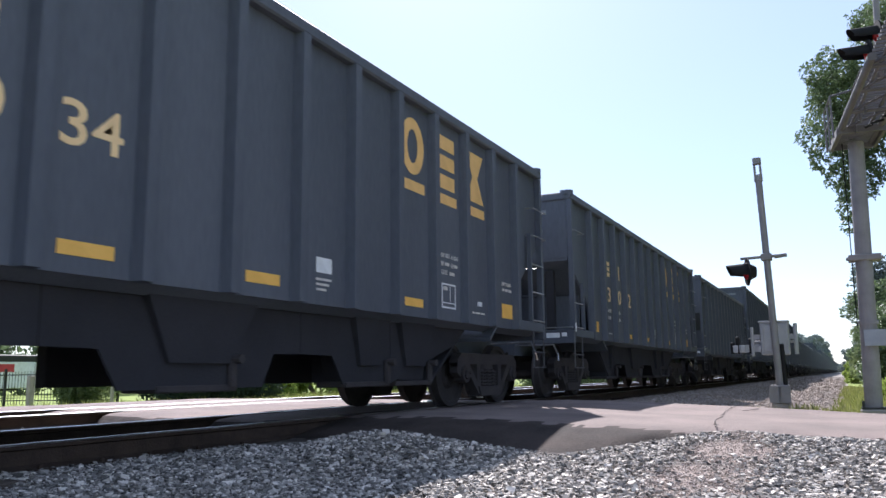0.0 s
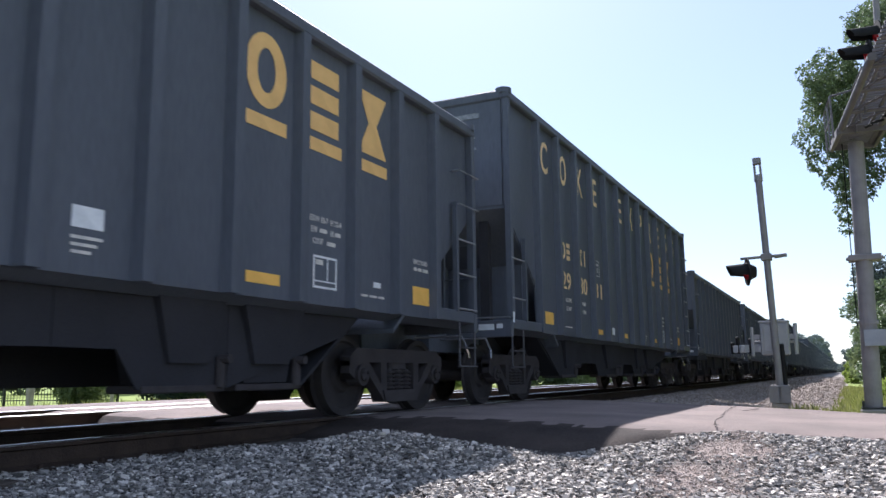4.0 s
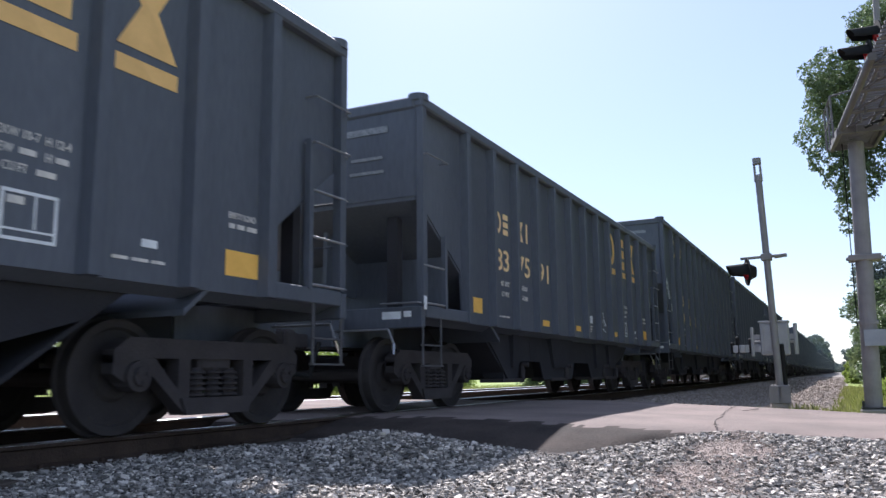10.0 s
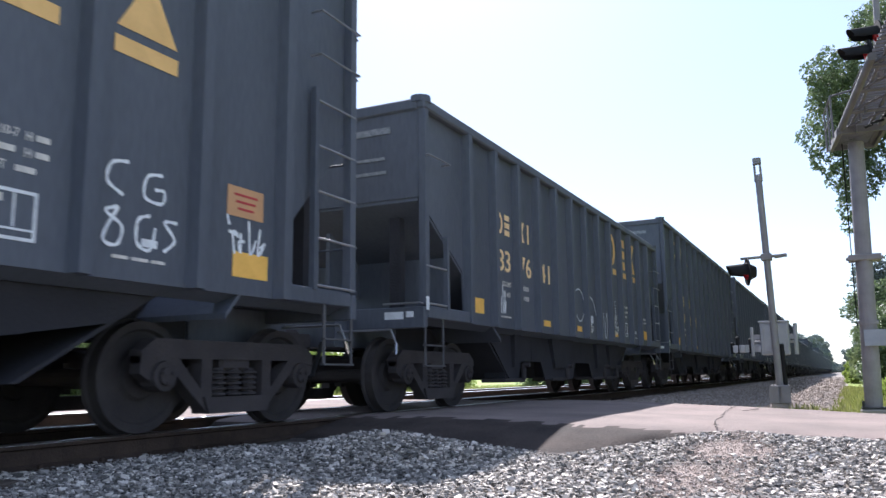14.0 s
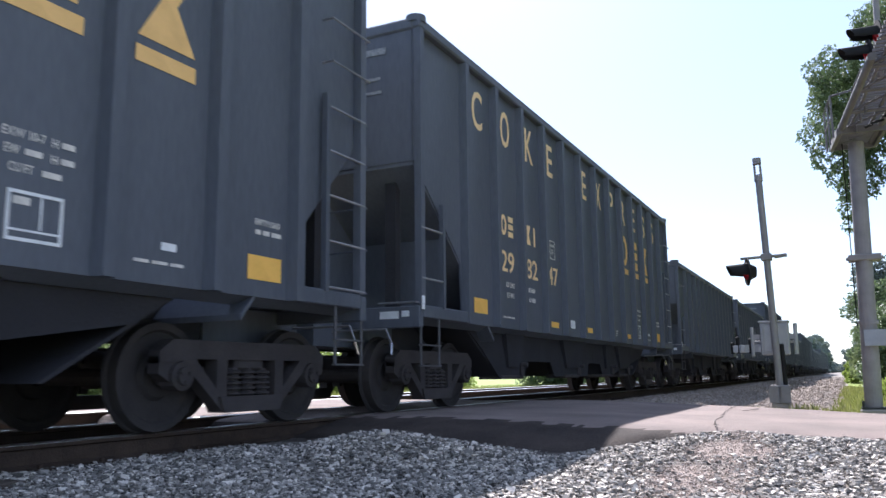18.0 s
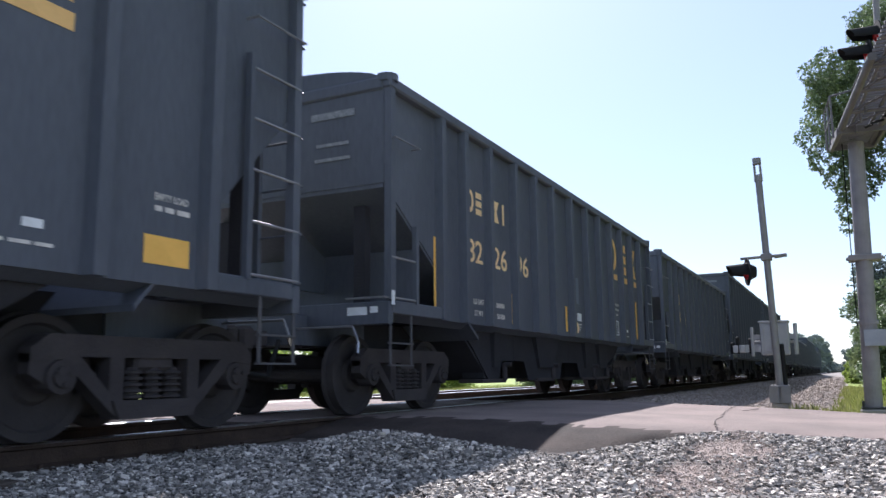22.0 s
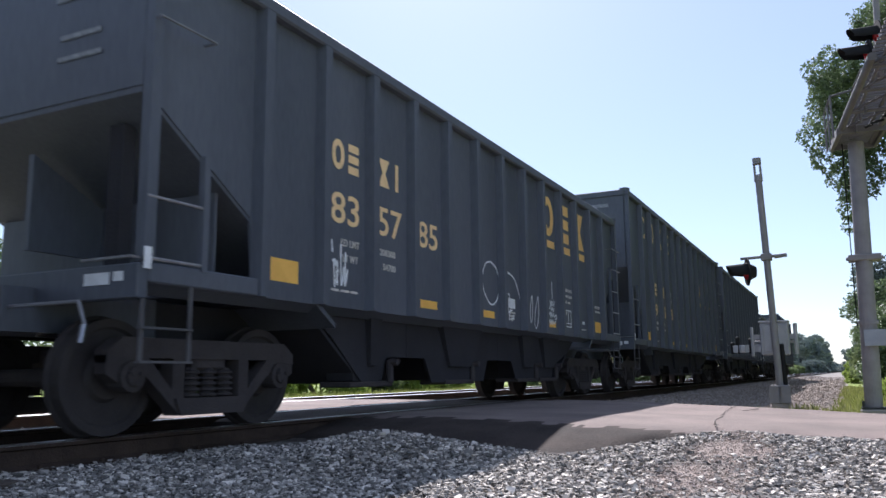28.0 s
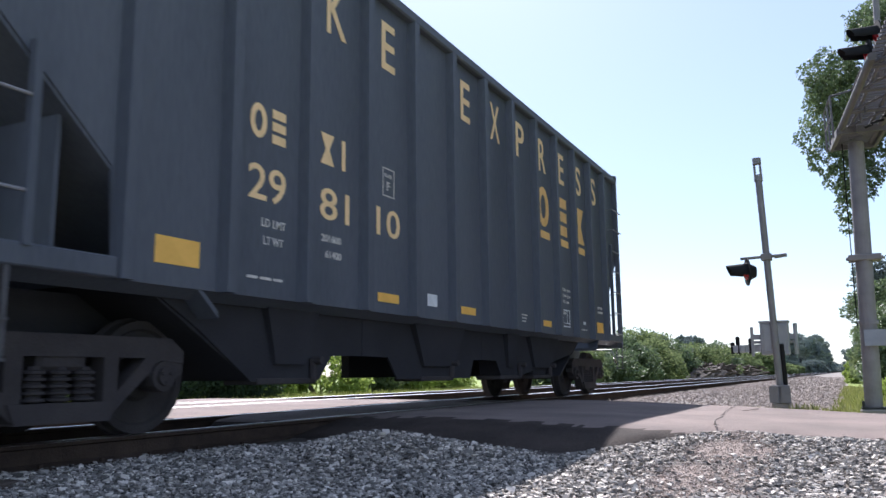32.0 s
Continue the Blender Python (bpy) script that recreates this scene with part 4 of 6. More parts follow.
    for y2, w2 in ((-0.18, 0.14), (0.0, 0.15), (0.17, 0.13)):
        put("notice_line", plate(w2, 0.024, M_GREYTXT), car, X, mid(ribs - 3) + y2, 1.29)
    if kind != "C" and graffiti != "rounds":
        put("notice", letters("EMPTY LOAD", 0.34, 0.055, M_GREYTXT), car, X, mid(ribs - 2) + 0.17, 1.79)
        for y2, w2 in ((-0.13, 0.07), (-0.02, 0.09), (0.12, 0.13)):
            put("notice_line", plate(w2, 0.04, M_GREYTXT), car, X, mid(ribs - 2) + 0.17 + y2, 1.70)
    # reflectors and faded number on the head end
    put("corner_reflector", plate(0.07, 0.16, M_WHITE), car, HALF_W + 0.004, -h + 0.05, 1.30)
    for j, (w, z) in enumerate(((0.62, top - 0.36), (0.46, top - 0.72), (0.50, top - 0.90))):
        ob = put("end_marking", plate(w, 0.085 if j == 0 else 0.04, M_FADED), car, HALF_W - 0.80, -h + 0.012, z)
        ob.rotation_euler = (0, 0, radians(-90))
    ob = put("corner_reflector", plate(0.26, 0.09, M_WHITE), car, HALF_W - 0.42, -h - 0.022, 1.16)
    ob.rotation_euler = (0, 0, radians(-90))
    ob = put("corner_reflector", plate(0.1, 0.07, M_WHITE), car, HALF_W - 0.2, -h - 0.022, 1.17)
    ob.rotation_euler = (0, 0, radians(-90))
    g = {"tag": [("square_tag", 0.62, 0.38, mid(5), 1.83), ("sharp_tag", 0.44, 0.40, mid(8), 1.72)], "scrawl": [("sharp_tag", 0.4, 0.34, mid(ribs - 6), 1.5)],
         "three": [("dense_tag", 0.85, 0.53, off(12.164), 1.508), ("plume", 0.51, 0.73, off(9.236), 1.569), ("tall_scrawl", 0.5, 0.6, off(7.016), 1.527)],
         "pair": [("looped", 0.6, 0.45, mid(1), 1.62), ("jagged", 0.25, 0.3, mid(2), 1.55), ("sharp_tag", 0.45, 0.5, mid(3), 1.6)],
         "rounds": [("rounds", 0.72, 0.68, mid(ribs - 3), 1.68), ("jagged", 0.5, 0.34, mid(ribs - 2) + 0.08, 1.62)],
         "long": [("jagged", 0.3, 0.5, mid(1) - 0.1, 1.55), ("ring", 0.62, 0.62, mid(5) + 0.12, 1.76), ("arch", 0.72, 0.72, mid(6) - 0.02, 1.62), ("loops", 0.66, 0.62, mid(7), 1.50), ("scrawl_block", 0.62, 0.78, mid(8), 1.62)],
         "runes": [("fork", 0.62, 0.62, mid(4) + 0.04, 1.56), ("tall_letters", 0.56, 0.86, mid(5), 1.60), ("crossed", 0.52, 0.62, mid(6), 1.66)],
         "block": [("hollow_tee", 0.56, 1.10, off(9.098), 1.648), ("tee_swirl", 1.85, 0.99, off(7.523), 1.681)], "slope": []}.get(graffiti, [])
    for j, (key, w, hh, y, z) in enumerate(g):
        put("graffiti", sprayed(key, w, hh, M_GRAF, 0.05 if graffiti == "block" else 0.036 if graffiti in ("three", "tag") else 0.026), car, X + 0.001, y, z, "white sprayed graffiti")
    if graffiti == "rounds":
        put("placard", plate(0.46, 0.26, M_PLACARD), car, X, mid(ribs - 2) + 0.06, 1.92, "orange placard with faint print")
        for k in range(3):
            put("notice_line", plate(0.3 - 0.05 * k, 0.02, M_REDP), car, X + 0.003, mid(ribs - 2) + 0.06, 1.98 - 0.06 * k)
        put("placard", plate(0.36, 0.2, M_PLACARD), car, X, mid(0), 1.74, "orange and white placard")
    if graffiti == "slope":
        ob = put("graffiti", scribble(1.4, 0.24, 17, M_GRAF, 0.02, 7), car, X, off(14.52), 2.86, "white sprayed graffiti running down the edge of the cut-away")
        ob.rotation_euler = (radians(-52), 0, 0)
    if graffiti == "three":
        put("graffiti", sprayed("slanting_tag", 1.05, 0.85, M_GRAFP, 0.045), car, X, off(14.536), 2.972, "violet sprayed graffiti")


TRACK_X, TRACK2_X = -5.97, -10.2
TRAIN = []
_first = {}
for _i, (_kind, _groups, _t, _y, _g) in enumerate(CARS):
    if _kind == "C" and "A" in _first:
        _src = _first["A"]
    else:
        _src = _first.get(_kind)
    if _src is None:
        _car = hopper_car(_kind)
        _first[_kind] = _car
    else:
        _car = None
    TRAIN.append([_car, _src, _kind, _groups, _y + SPEED * _t, _g])
for _row in TRAIN:
    if _row[0] is None:
        _row[0] = copy_thing(_row[1], Matrix.Identity(4))
for _i, _row in enumerate(TRAIN):
    dress(_row[0], _row[2], _row[3], _row[5], _i + 3)
    if _row[5]:
        tagged(_row[0], ("tall dark slate" if _row[2] == "B" else "dark slate steel") + " hopper car with white sprayed graffiti on its side", "railway car", "cars of the freight train")
    elif _row[2] == "C":
        for _ob in _row[0].children:
            if _ob.name.startswith("side_post"):
                _k = round((_ob.matrix_basis.translation.y - 0.088) / 0.918) + 6
                _ob.matrix_basis = Matrix.Translation((0, {1: -0.22, 2: -0.28, 3: -0.2, 4: -0.2, 5: -0.24, 6: -0.1}.get(_k, 0.0), 0)) @ _ob.matrix_basis
        _hood = B()
        prism(_hood, [(-1.44 + 0.16 * i, 0.24 * math.sin(math.pi * i / 18) ** 0.6) for i in range(19)], -0.02, 0.02)
        _ob = part("end_hood", _hood, M_CAR, _row[0], "arched steel end plate")
        _ob.matrix_basis = pose(0, -SPEC["C"][0] / 2 + 0.05, SPEC["C"][1] - 0.01, 0, 0, -90)
        tagged(_row[0], "dark slate steel hopper car with upright yellow reflective strips", "railway car", "cars of the freight train")
tagged(TRAIN[-1][0], "tall dark slate coke hopper car at the tail of the train", "railway car", "cars of the freight train")

# ---- ground, road and tracks ----


def smooth(a, b, x):
    t = min(max((x - a) / (b - a), 0.0), 1.0)
    return t * t * (3 - 2 * t)


def ground_z(x, y):
    """The lie of the land: ballast bed, gravel lot before the road, grass beyond."""
    far = smooth(12.5, 14.5, y)
    z = -0.2 - 0.075 * smooth(-5.0, -3.2, x) * smooth(16, 8, y)
    z += far * -0.22 * smooth(-4.3, -2.6, x)
    z += -0.25 * smooth(-12.2, -14.0, x) - 0.1 * smooth(-14, -30, x)
    z += -0.25 * smooth(2.0, 12.0, x)
    if y < 9 and -6 < x < 4:
        z += 0.16 * math.exp(-(((x + 0.95) / 0.9) ** 2 + ((y - 7.5) / 1.2) ** 2)) + 0.06 * smooth(-0.6, 0.2, x) * smooth(6.6, 8.2, y)
        z += 0.21 * math.exp(-(((x + 3.65) / 0.7) ** 2 + ((y - 6.1) / 0.8) ** 2)) + 0.07 * math.exp(-(((x + 2.9) / 0.6) ** 2 + ((y - 6.4) / 0.7) ** 2))
        z += -0.02 * math.exp(-(((x + 2.5) / 0.45) ** 2 + ((y - 6.0) / 0.8) ** 2))
        if x > -4.9:
            z += 0.03 * (noise.noise((x * 1.1, y * 1.1, 3.1)))
    return z


def axis_steps(lo, hi, fine, far, growth=1.28):
    xs = list(np.arange(lo, hi + 1e-6, fine))
    step, x = fine, hi
    while x < far:
        step *= growth
        x += step
        xs.append(x)
    step, x = fine, lo
    while x > -far:
        step *= growth
        x -= step
        xs.insert(0, x)
    return xs


gx, gy = axis_steps(-15, 6, 0.3, 3200), axis_steps(0, 20, 0.35, 3200)
verts = [(x, y, ground_z(x, y)) for y in gy for x in gx]
nx = len(gx)
faces = [(j * nx + i, j * nx + i + 1, (j + 1) * nx + i + 1, (j + 1) * nx + i) for j in range(len(gy) - 1) for i in range(nx - 1)]
ground_me = raw("ground", verts, faces, M_GRASS, True)
ground_me.materials.append(M_GRAVEL)
for p in ground_me.polygons:
    c = p.center
    if (-13.2 + 0.4 * noise.noise((c.y * 0.3, 0, 0)) < c.x < -0.15 + 0.4 * noise.noise((c.y * 0.25, 4, 0)) and abs(c.y) < 900) or (-13 < c.x < 9 and -30 < c.y < 9):
        p.material_index = 1
tagged(new("ground", ground_me), "gravel ballast bed and mown grass reaching to the horizon", "ground", kind="structure")

ROAD_NEAR = [(-60, 11.5), (-30, 9.3), (-14, 8.6), (-10, 8.1), (-9.1, 8.0), (-7.6, 7.3), (-6.7, 7.2), (-5.2, 7.35), (-3.9, 7.4), (-3.3, 7.4), (-2.7, 7.35), (-2.3, 7.2), (-1.7, 7.6), (-1.2, 8.1), (-0.4, 8.4), (0.4, 8.45), (6, 8.5), (60, 8.5)]
BALLAST_EDGE = [(-60, 11.5), (-10, 8.1), (-7.6, 7.0), (-6.7, 6.7), (-5.2, 6.0), (-3.9, 5.95), (-3.3, 6.2), (-2.7, 6.5), (-2.3, 6.95), (-1.7, 7.6), (-1.2, 8.15), (-0.4, 8.45), (0.4, 8.5), (60, 8.5)]
ROAD_FAR = [(-60, 17.5), (-30, 15.6), (-14, 14.3), (-10, 13.9), (-5.2, 13.7), (-1.6, 13.6), (-0.5, 13.4), (0.4, 13.1), (60, 13.0)]


def along(line, x):
    for (x0, y0), (x1, y1) in zip(line, line[1:]):
        if x0 <= x <= x1:
            return y0 + (y1 - y0) * (x - x0) / (x1 - x0)
    return line[-1][1]


def road_z(x):
    if x > -4.6:
        return 0.005 - 0.165 * smooth(-4.6, 1.2, x) - 0.35 * smooth(1.2, 12, x)
    if x < -12.6:
        return -0.30 * smooth(-12.6, -18, x) - 0.05 * smooth(-18, -30, x)
    return -0.004


def road_slab(x0, x1, step, name, label):
    n = max(int((x1 - x0) / step), 1)
    m = 22
    bm = B()
    rows = []
    for i in range(n + 1):
        x = x0 + (x1 - x0) * i / n
        a, b = along(ROAD_NEAR, x), along(ROAD_FAR, x)
        a += 0.10 * noise.noise((x * 2.3, 1, 0)) + 0.05 * noise.noise((x * 7, 2, 0))
        b += 0.08 * noise.noise((x * 2.3, 9, 0))
        z = road_z(x)
        row = []
        j1, j2 = 0.06 * noise.noise((x * 5, 3, 0)), 0.05 * noise.noise((x * 11, 4, 0))
        soft = smooth(-5.6, -5.2, x) * (1 - smooth(-2.3, -1.5, x))       # the long soiled and shade-darkened shoulder beside the track
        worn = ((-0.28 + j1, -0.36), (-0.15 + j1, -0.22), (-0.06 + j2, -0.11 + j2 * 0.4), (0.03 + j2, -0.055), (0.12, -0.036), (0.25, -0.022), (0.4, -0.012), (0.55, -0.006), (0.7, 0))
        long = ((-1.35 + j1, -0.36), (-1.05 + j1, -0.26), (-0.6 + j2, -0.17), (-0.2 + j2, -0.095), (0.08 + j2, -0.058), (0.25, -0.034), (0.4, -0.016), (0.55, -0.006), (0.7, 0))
        for (y1, z1), (y2, z2) in zip(worn, long):
            dy, dz = y1 + (y2 - y1) * soft, z1 + (z2 - z1) * soft
            row.append(bm.verts.new((x, a + dy, z + dz + 0.012 * noise.noise((x * 6, dy * 9, 5)))))
        for k in range(m + 1):
            y = a + 0.85 + (b - a - 0.85) * k / m
            row.append(bm.verts.new((x, y, z - (0.02 if k == m else 0) + 0.012 * noise.noise((x * 0.8, y * 0.8, 5)))))
        row.append(bm.verts.new((x, b + 0.05, z - 0.25)))
        rows.append(row)
    for r0, r1 in zip(rows, rows[1:]):
        for k in range(len(r0) - 1):
            f = bm.faces.new((r0[k], r1[k], r1[k + 1], r0[k + 1]))
            f.smooth = k < len(r0) - 2
            c = r0[k].co
            # where the edge gets the near-black colour of soil and train shade
            soil_shade = smooth(-5.6, -5.2, c.x) * (1 - smooth(-2.2, -1.2, c.x))
            f.material_index = 1 if k < 2 or k == len(r0) - 2 else 2 if k < 3 + 3 * soil_shade + 0.7 * noise.noise((c.x * 6, 2, 8)) else 0
    me = mesh_of(bm, name, M_ROAD)
    me.materials.append(M_ROADEDGE)
    me.materials.append(M_SOILSHADE)
    return tagged(new(name, me), label, "road", kind="structure")


RAILS = [TRACK_X + 0.753, TRACK_X - 0.753, TRACK2_X + 0.753, TRACK2_X - 0.753]
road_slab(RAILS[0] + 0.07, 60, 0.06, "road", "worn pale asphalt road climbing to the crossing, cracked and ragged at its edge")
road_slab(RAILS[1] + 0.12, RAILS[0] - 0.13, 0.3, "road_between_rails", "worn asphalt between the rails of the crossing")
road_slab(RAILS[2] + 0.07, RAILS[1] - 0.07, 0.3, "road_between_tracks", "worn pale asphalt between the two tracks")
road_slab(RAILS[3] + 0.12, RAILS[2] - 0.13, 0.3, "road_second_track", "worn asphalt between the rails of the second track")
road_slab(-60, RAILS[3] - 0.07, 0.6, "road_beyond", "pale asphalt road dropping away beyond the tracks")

# cracks in the asphalt
CRACKS = ((-1.2, 8.35, -1.33, 9.26), (-1.33, 9.26, -1.43, 10.67), (-1.43, 10.67, -1.55, 12.4), (-1.55, 12.4, -1.6, 13.4), (-1.32, 11.8, -1.18, 12.6))
bm = B()
_rnd = random.Random(5)
for (xa, ya, xb, yb) in CRACKS:
    p = Vector((xa, ya, road_z(xa) + 0.012))
    n = 7
    for i in range(1, n + 1):
        x = xa + (xb - xa) * i / n + _rnd.uniform(-0.018, 0.018)
        y = ya + (yb - ya) * i / n + _rnd.uniform(-0.04, 0.04)
        q = Vector((x, y, road_z(x) + 0.012))
        bar(bm, p, q, 0.009 * _rnd.uniform(0.3, 1.4), 0.006)
        p = q
solid("road_crack", bm, M_ROADEDGE, "dark ragged crack running across the asphalt", "crack", kind="structure")


def rail(x, label):
    prof = [(-0.075, -0.185), (0.075, -0.185), (0.075, -0.172), (0.012, -0.15), (0.009, -0.05), (0.035, -0.038), (0.037, -0.008), (0.03, -0.002), (-0.03, -0.002), (-0.037, -0.008), (-0.035, -0.038), (-0.009, -0.05), (-0.012, -0.15), (-0.075, -0.172)]
    bm = B()
    ys = [-60, 0, 30, 120, 900]
    rings = [[bm.verts.new((x + a, y, z)) for a, z in prof] for y in ys]
    for r0, r1 in zip(rings, rings[1:]):
        for i in range(len(prof)):
            bm.faces.new((r0[i], r0[(i + 1) % len(prof)], r1[(i + 1) % len(prof)], r1[i]))
    r = solid("rail", bm, M_RUSTR, label, "rail", "rails of the two tracks")
    head = B()
    crown = [(-0.0375, -0.013), (-0.0345, -0.006), (-0.027, -0.0016), (-0.013, 0.0), (0.013, 0.0), (0.027, -0.0016), (0.0345, -0.006), (0.0375, -0.013)]
    rows = [[head.verts.new((x + a, y, z + 0.001)) for a, z in crown] for y in ys]
    for r0, r1 in zip(rows, rows[1:]):
        for i in range(len(crown) - 1):
            head.faces.new((r0[i], r0[i + 1], r1[i + 1], r1[i]))
    part("rail_head", head, M_RAILTOP, r, "bright worn running surface", True)
    return r


for x in RAILS:
    rail(x, "rusty steel rail with a bright worn top")

tie_me = mesh_of(box(B(), -1.3, 1.3, -0.115, 0.115, -0.36, -0.186, 0.012), "tie", M_TIE)
plate_bm = B()
for s in (-0.753, 0.753):
    box(plate_bm, s - 0.18, s + 0.18, -0.09, 0.09, -0.188, -0.172)
    for k in (-0.12, 0.12):
        box(plate_bm, s + k - 0.012, s + k + 0.012, -0.05, -0.02, -0.174, -0.145)
tie_plate_me = mesh_of(plate_bm, "tie_plate", M_RUSTR)
bed = thing("tie_row", "weathered timber ties bedded in the ballast", "railway ties", kind="structure")
for tx in (TRACK_X, TRACK2_X):
    y = -6.0
    k = 0
    while y < 46:
        if not (6.2 < y < 13.4):
            t = part("tie", tie_me, None, bed)
            t.matrix_basis = pose(tx + 0.03 * math.sin(k * 1.7), y, 0, 0, 0, 0.5 * math.sin(k * 2.3))
            part("tie_plate", tie_plate_me, None, t)
        y += 0.52
        k += 1


def stones(name, spots, size, material, label, seed=1):
    """Loose stones: broken angular lumps joined into one sheet of gravel."""
    ico = B()
    bmesh.ops.create_cube(ico, size=1.5)
    bmesh.ops.triangulate(ico, faces=ico.faces[:])
    bv = np.array([v.co[:] for v in ico.verts])
    bf = np.array([[v.index for v in f.verts] for f in ico.faces])
    ico.free()
    rs = np.random.RandomState(seed)
    n = len(spots)
    s = size * np.exp(rs.normal(0, 0.32, n))
    sc = np.stack([s * rs.uniform(0.7, 1.4, n), s * rs.uniform(0.7, 1.4, n), s * rs.uniform(0.3, 0.62, n)], 1)
    v = bv[None] * (1 + rs.uniform(-0.5, 0.28, (n, len(bv), 3))) * sc[:, None, :]
    az, tl = rs.uniform(0, 6.28, n), rs.normal(0, 0.45, n)
    c, sn = np.cos(tl), np.sin(tl)
    y, z = v[..., 1] * c[:, None] - v[..., 2] * sn[:, None], v[..., 1] * sn[:, None] + v[..., 2] * c[:, None]
    v[..., 1], v[..., 2] = y, z
    c, sn = np.cos(az), np.sin(az)
    x, y = v[..., 0] * c[:, None] - v[..., 1] * sn[:, None], v[..., 0] * sn[:, None] + v[..., 1] * c[:, None]
    v[..., 0], v[..., 1] = x, y
    v += np.asarray(spots)[:, None, :]
    f = bf[None] + (np.arange(n) * len(bv))[:, None, None]
    me = raw(name, v.reshape(-1, 3).tolist(), f.reshape(-1, 3).tolist(), material)
    return tagged(new(name, me), label, "gravel", kind="stuff")


_rs = np.random.RandomState(11)


def scatter(n, x0, x1, y0, y1, lift, keep=None):
    out = []
    xs, ys = _rs.uniform(x0, x1, n), _rs.uniform(y0, y1, n)
    for x, y in zip(xs, ys):
        if keep is None or keep(x, y):
            out.append((x, y, ground_z(x, y) + lift * _rs.uniform(-0.3, 1.0)))
    return out


def before_road(x, y):
    return y < along(BALLAST_EDGE, x)


def dirt_share(x, y):
    d = ((x + 0.9) / 0.36) ** 2 + ((y - 6.2) / 1.7) ** 2 + 0.9 * noise.noise((x * 3, y * 2, 0)) + 0.5 * noise.noise((x * 9, y * 9, 2))
    return 1 - smooth(0.0, 2.0, d) if d < 2.0 else 0.0


# a low spread of fine dirt
n_x, n_y = 30, 60
verts = []
for j in range(n_y + 1):
    for i in range(n_x + 1):
        x, y = -1.55 + 1.3 * i / n_x, 4.2 + 3.9 * j / n_y
        verts.append((x, y, ground_z(x, y) - 0.03 + 0.037 * dirt_share(x, y) + 0.008 * noise.noise((x * 8, y * 8, 1))))
faces = [(j * (n_x + 1) + i, j * (n_x + 1) + i + 1, (j + 1) * (n_x + 1) + i + 1, (j + 1) * (n_x + 1) + i) for j in range(n_y) for i in range(n_x)]
tagged(new("dirt_patch", raw("dirt_patch", verts, faces, M_DIRT, True)), "low spread of fine pinkish dirt in the gravel", "dirt", kind="structure")


stones("ballast", scatter(106000, -5.12, 2.0, 1.5, 8.3, 0.024, lambda x, y: before_road(x, y) and _rs.uniform() > dirt_share(x, y) and _rs.uniform() < smooth(1.5, 2.5, y) and _rs.uniform() > smooth(0.4, 1.3, x - 0.06 * y) and _rs.uniform() < smooth(-0.5, 0.2, x + 1.65 * y)), 0.0138, M_STONE,
       "loose angular grey ballast stones before the road", 2)
stones("loose_gravel", scatter(17000, -5.1, 4.5, -4.0, 4.6, 0.012, lambda x, y: (y < 2.4 or x > 0.35 + 0.06 * y or x < -1.65 * y + 0.25) and _rs.uniform() > smooth(0.5, 5.5, math.hypot(x + 0.5, max(2.4 - y, 0) * 1.1))), 0.0135, M_STONE,
       "thin spread of loose grey stones on the gravel", 12)
stones("brown_gravel", scatter(24000, -1.7, -0.1, 4.0, 8.0, 0.02, lambda x, y: before_road(x, y) and _rs.uniform() < dirt_share(x, y) * 1.4), 0.006, M_STONEB, "patch of fine brown dirt and crushed stone", 3)
stones("track_ballast", scatter(6000, -12.6, -5.3, 2.0, 26, 0.02, lambda x, y: not (along(ROAD_NEAR, x) - 0.1 < y < along(ROAD_FAR, x) + 0.1) and min(abs(x - r) for r in RAILS) > 0.1), 0.028, M_STONE,
       "grey ballast stones between the rails", 4)
stones("far_ballast", scatter(12000, -5.1, -0.2, 42, 130, 0.03), 0.045, M_STONEB, "pale brown ballast running down the line", 6)
stones("trackside_ballast", scatter(30000, -5.1, 0.0, 13.1, 42, 0.02, lambda x, y: y > along(ROAD_FAR, x) + 0.05), 0.021, M_STONEB, "pale brown trackside ballast beyond the road", 5)

# ---- plants ----


def leaves(n, blobs, size, seed, material, name):
    """Many small folded leaves round the given blobs (x, y, z, rx, ry, rz)."""
    rs = np.random.RandomState(seed)
    bl = np.array(blobs, float)
    vol = bl[:, 3] * bl[:, 4] * bl[:, 5]
    pick = rs.choice(len(bl), n, p=vol ** 0.75 / (vol ** 0.75).sum())
    d = rs.normal(0, 1, (n, 3))
    d /= np.linalg.norm(d, axis=1)[:, None]
    r = rs.uniform(0.35, 1.0, n) ** 0.45
    r *= 1 + 0.25 * np.sin(d[:, 0] * 5 + pick) * np.cos(d[:, 2] * 4 + pick * 1.7)
    c = bl[pick, :3] + d * r[:, None] * bl[pick, 3:]
    a = rs.normal(0, 1, (n, 3))
    a /= np.linalg.norm(a, axis=1)[:, None]
    b = np.cross(a, rs.normal(0, 1, (n, 3)))
    b /= np.linalg.norm(b, axis=1)[:, None]
    s = size * rs.uniform(0.6, 1.4, n)[:, None]
    v = np.stack([c - a * s, c + b * s * 0.55, c + a * s, c - b * s * 0.55], 1)
    f = (np.arange(n) * 4)[:, None] + np.arange(4)[None]
    return raw(name, v.reshape(-1, 3).tolist(), f.tolist(), material)


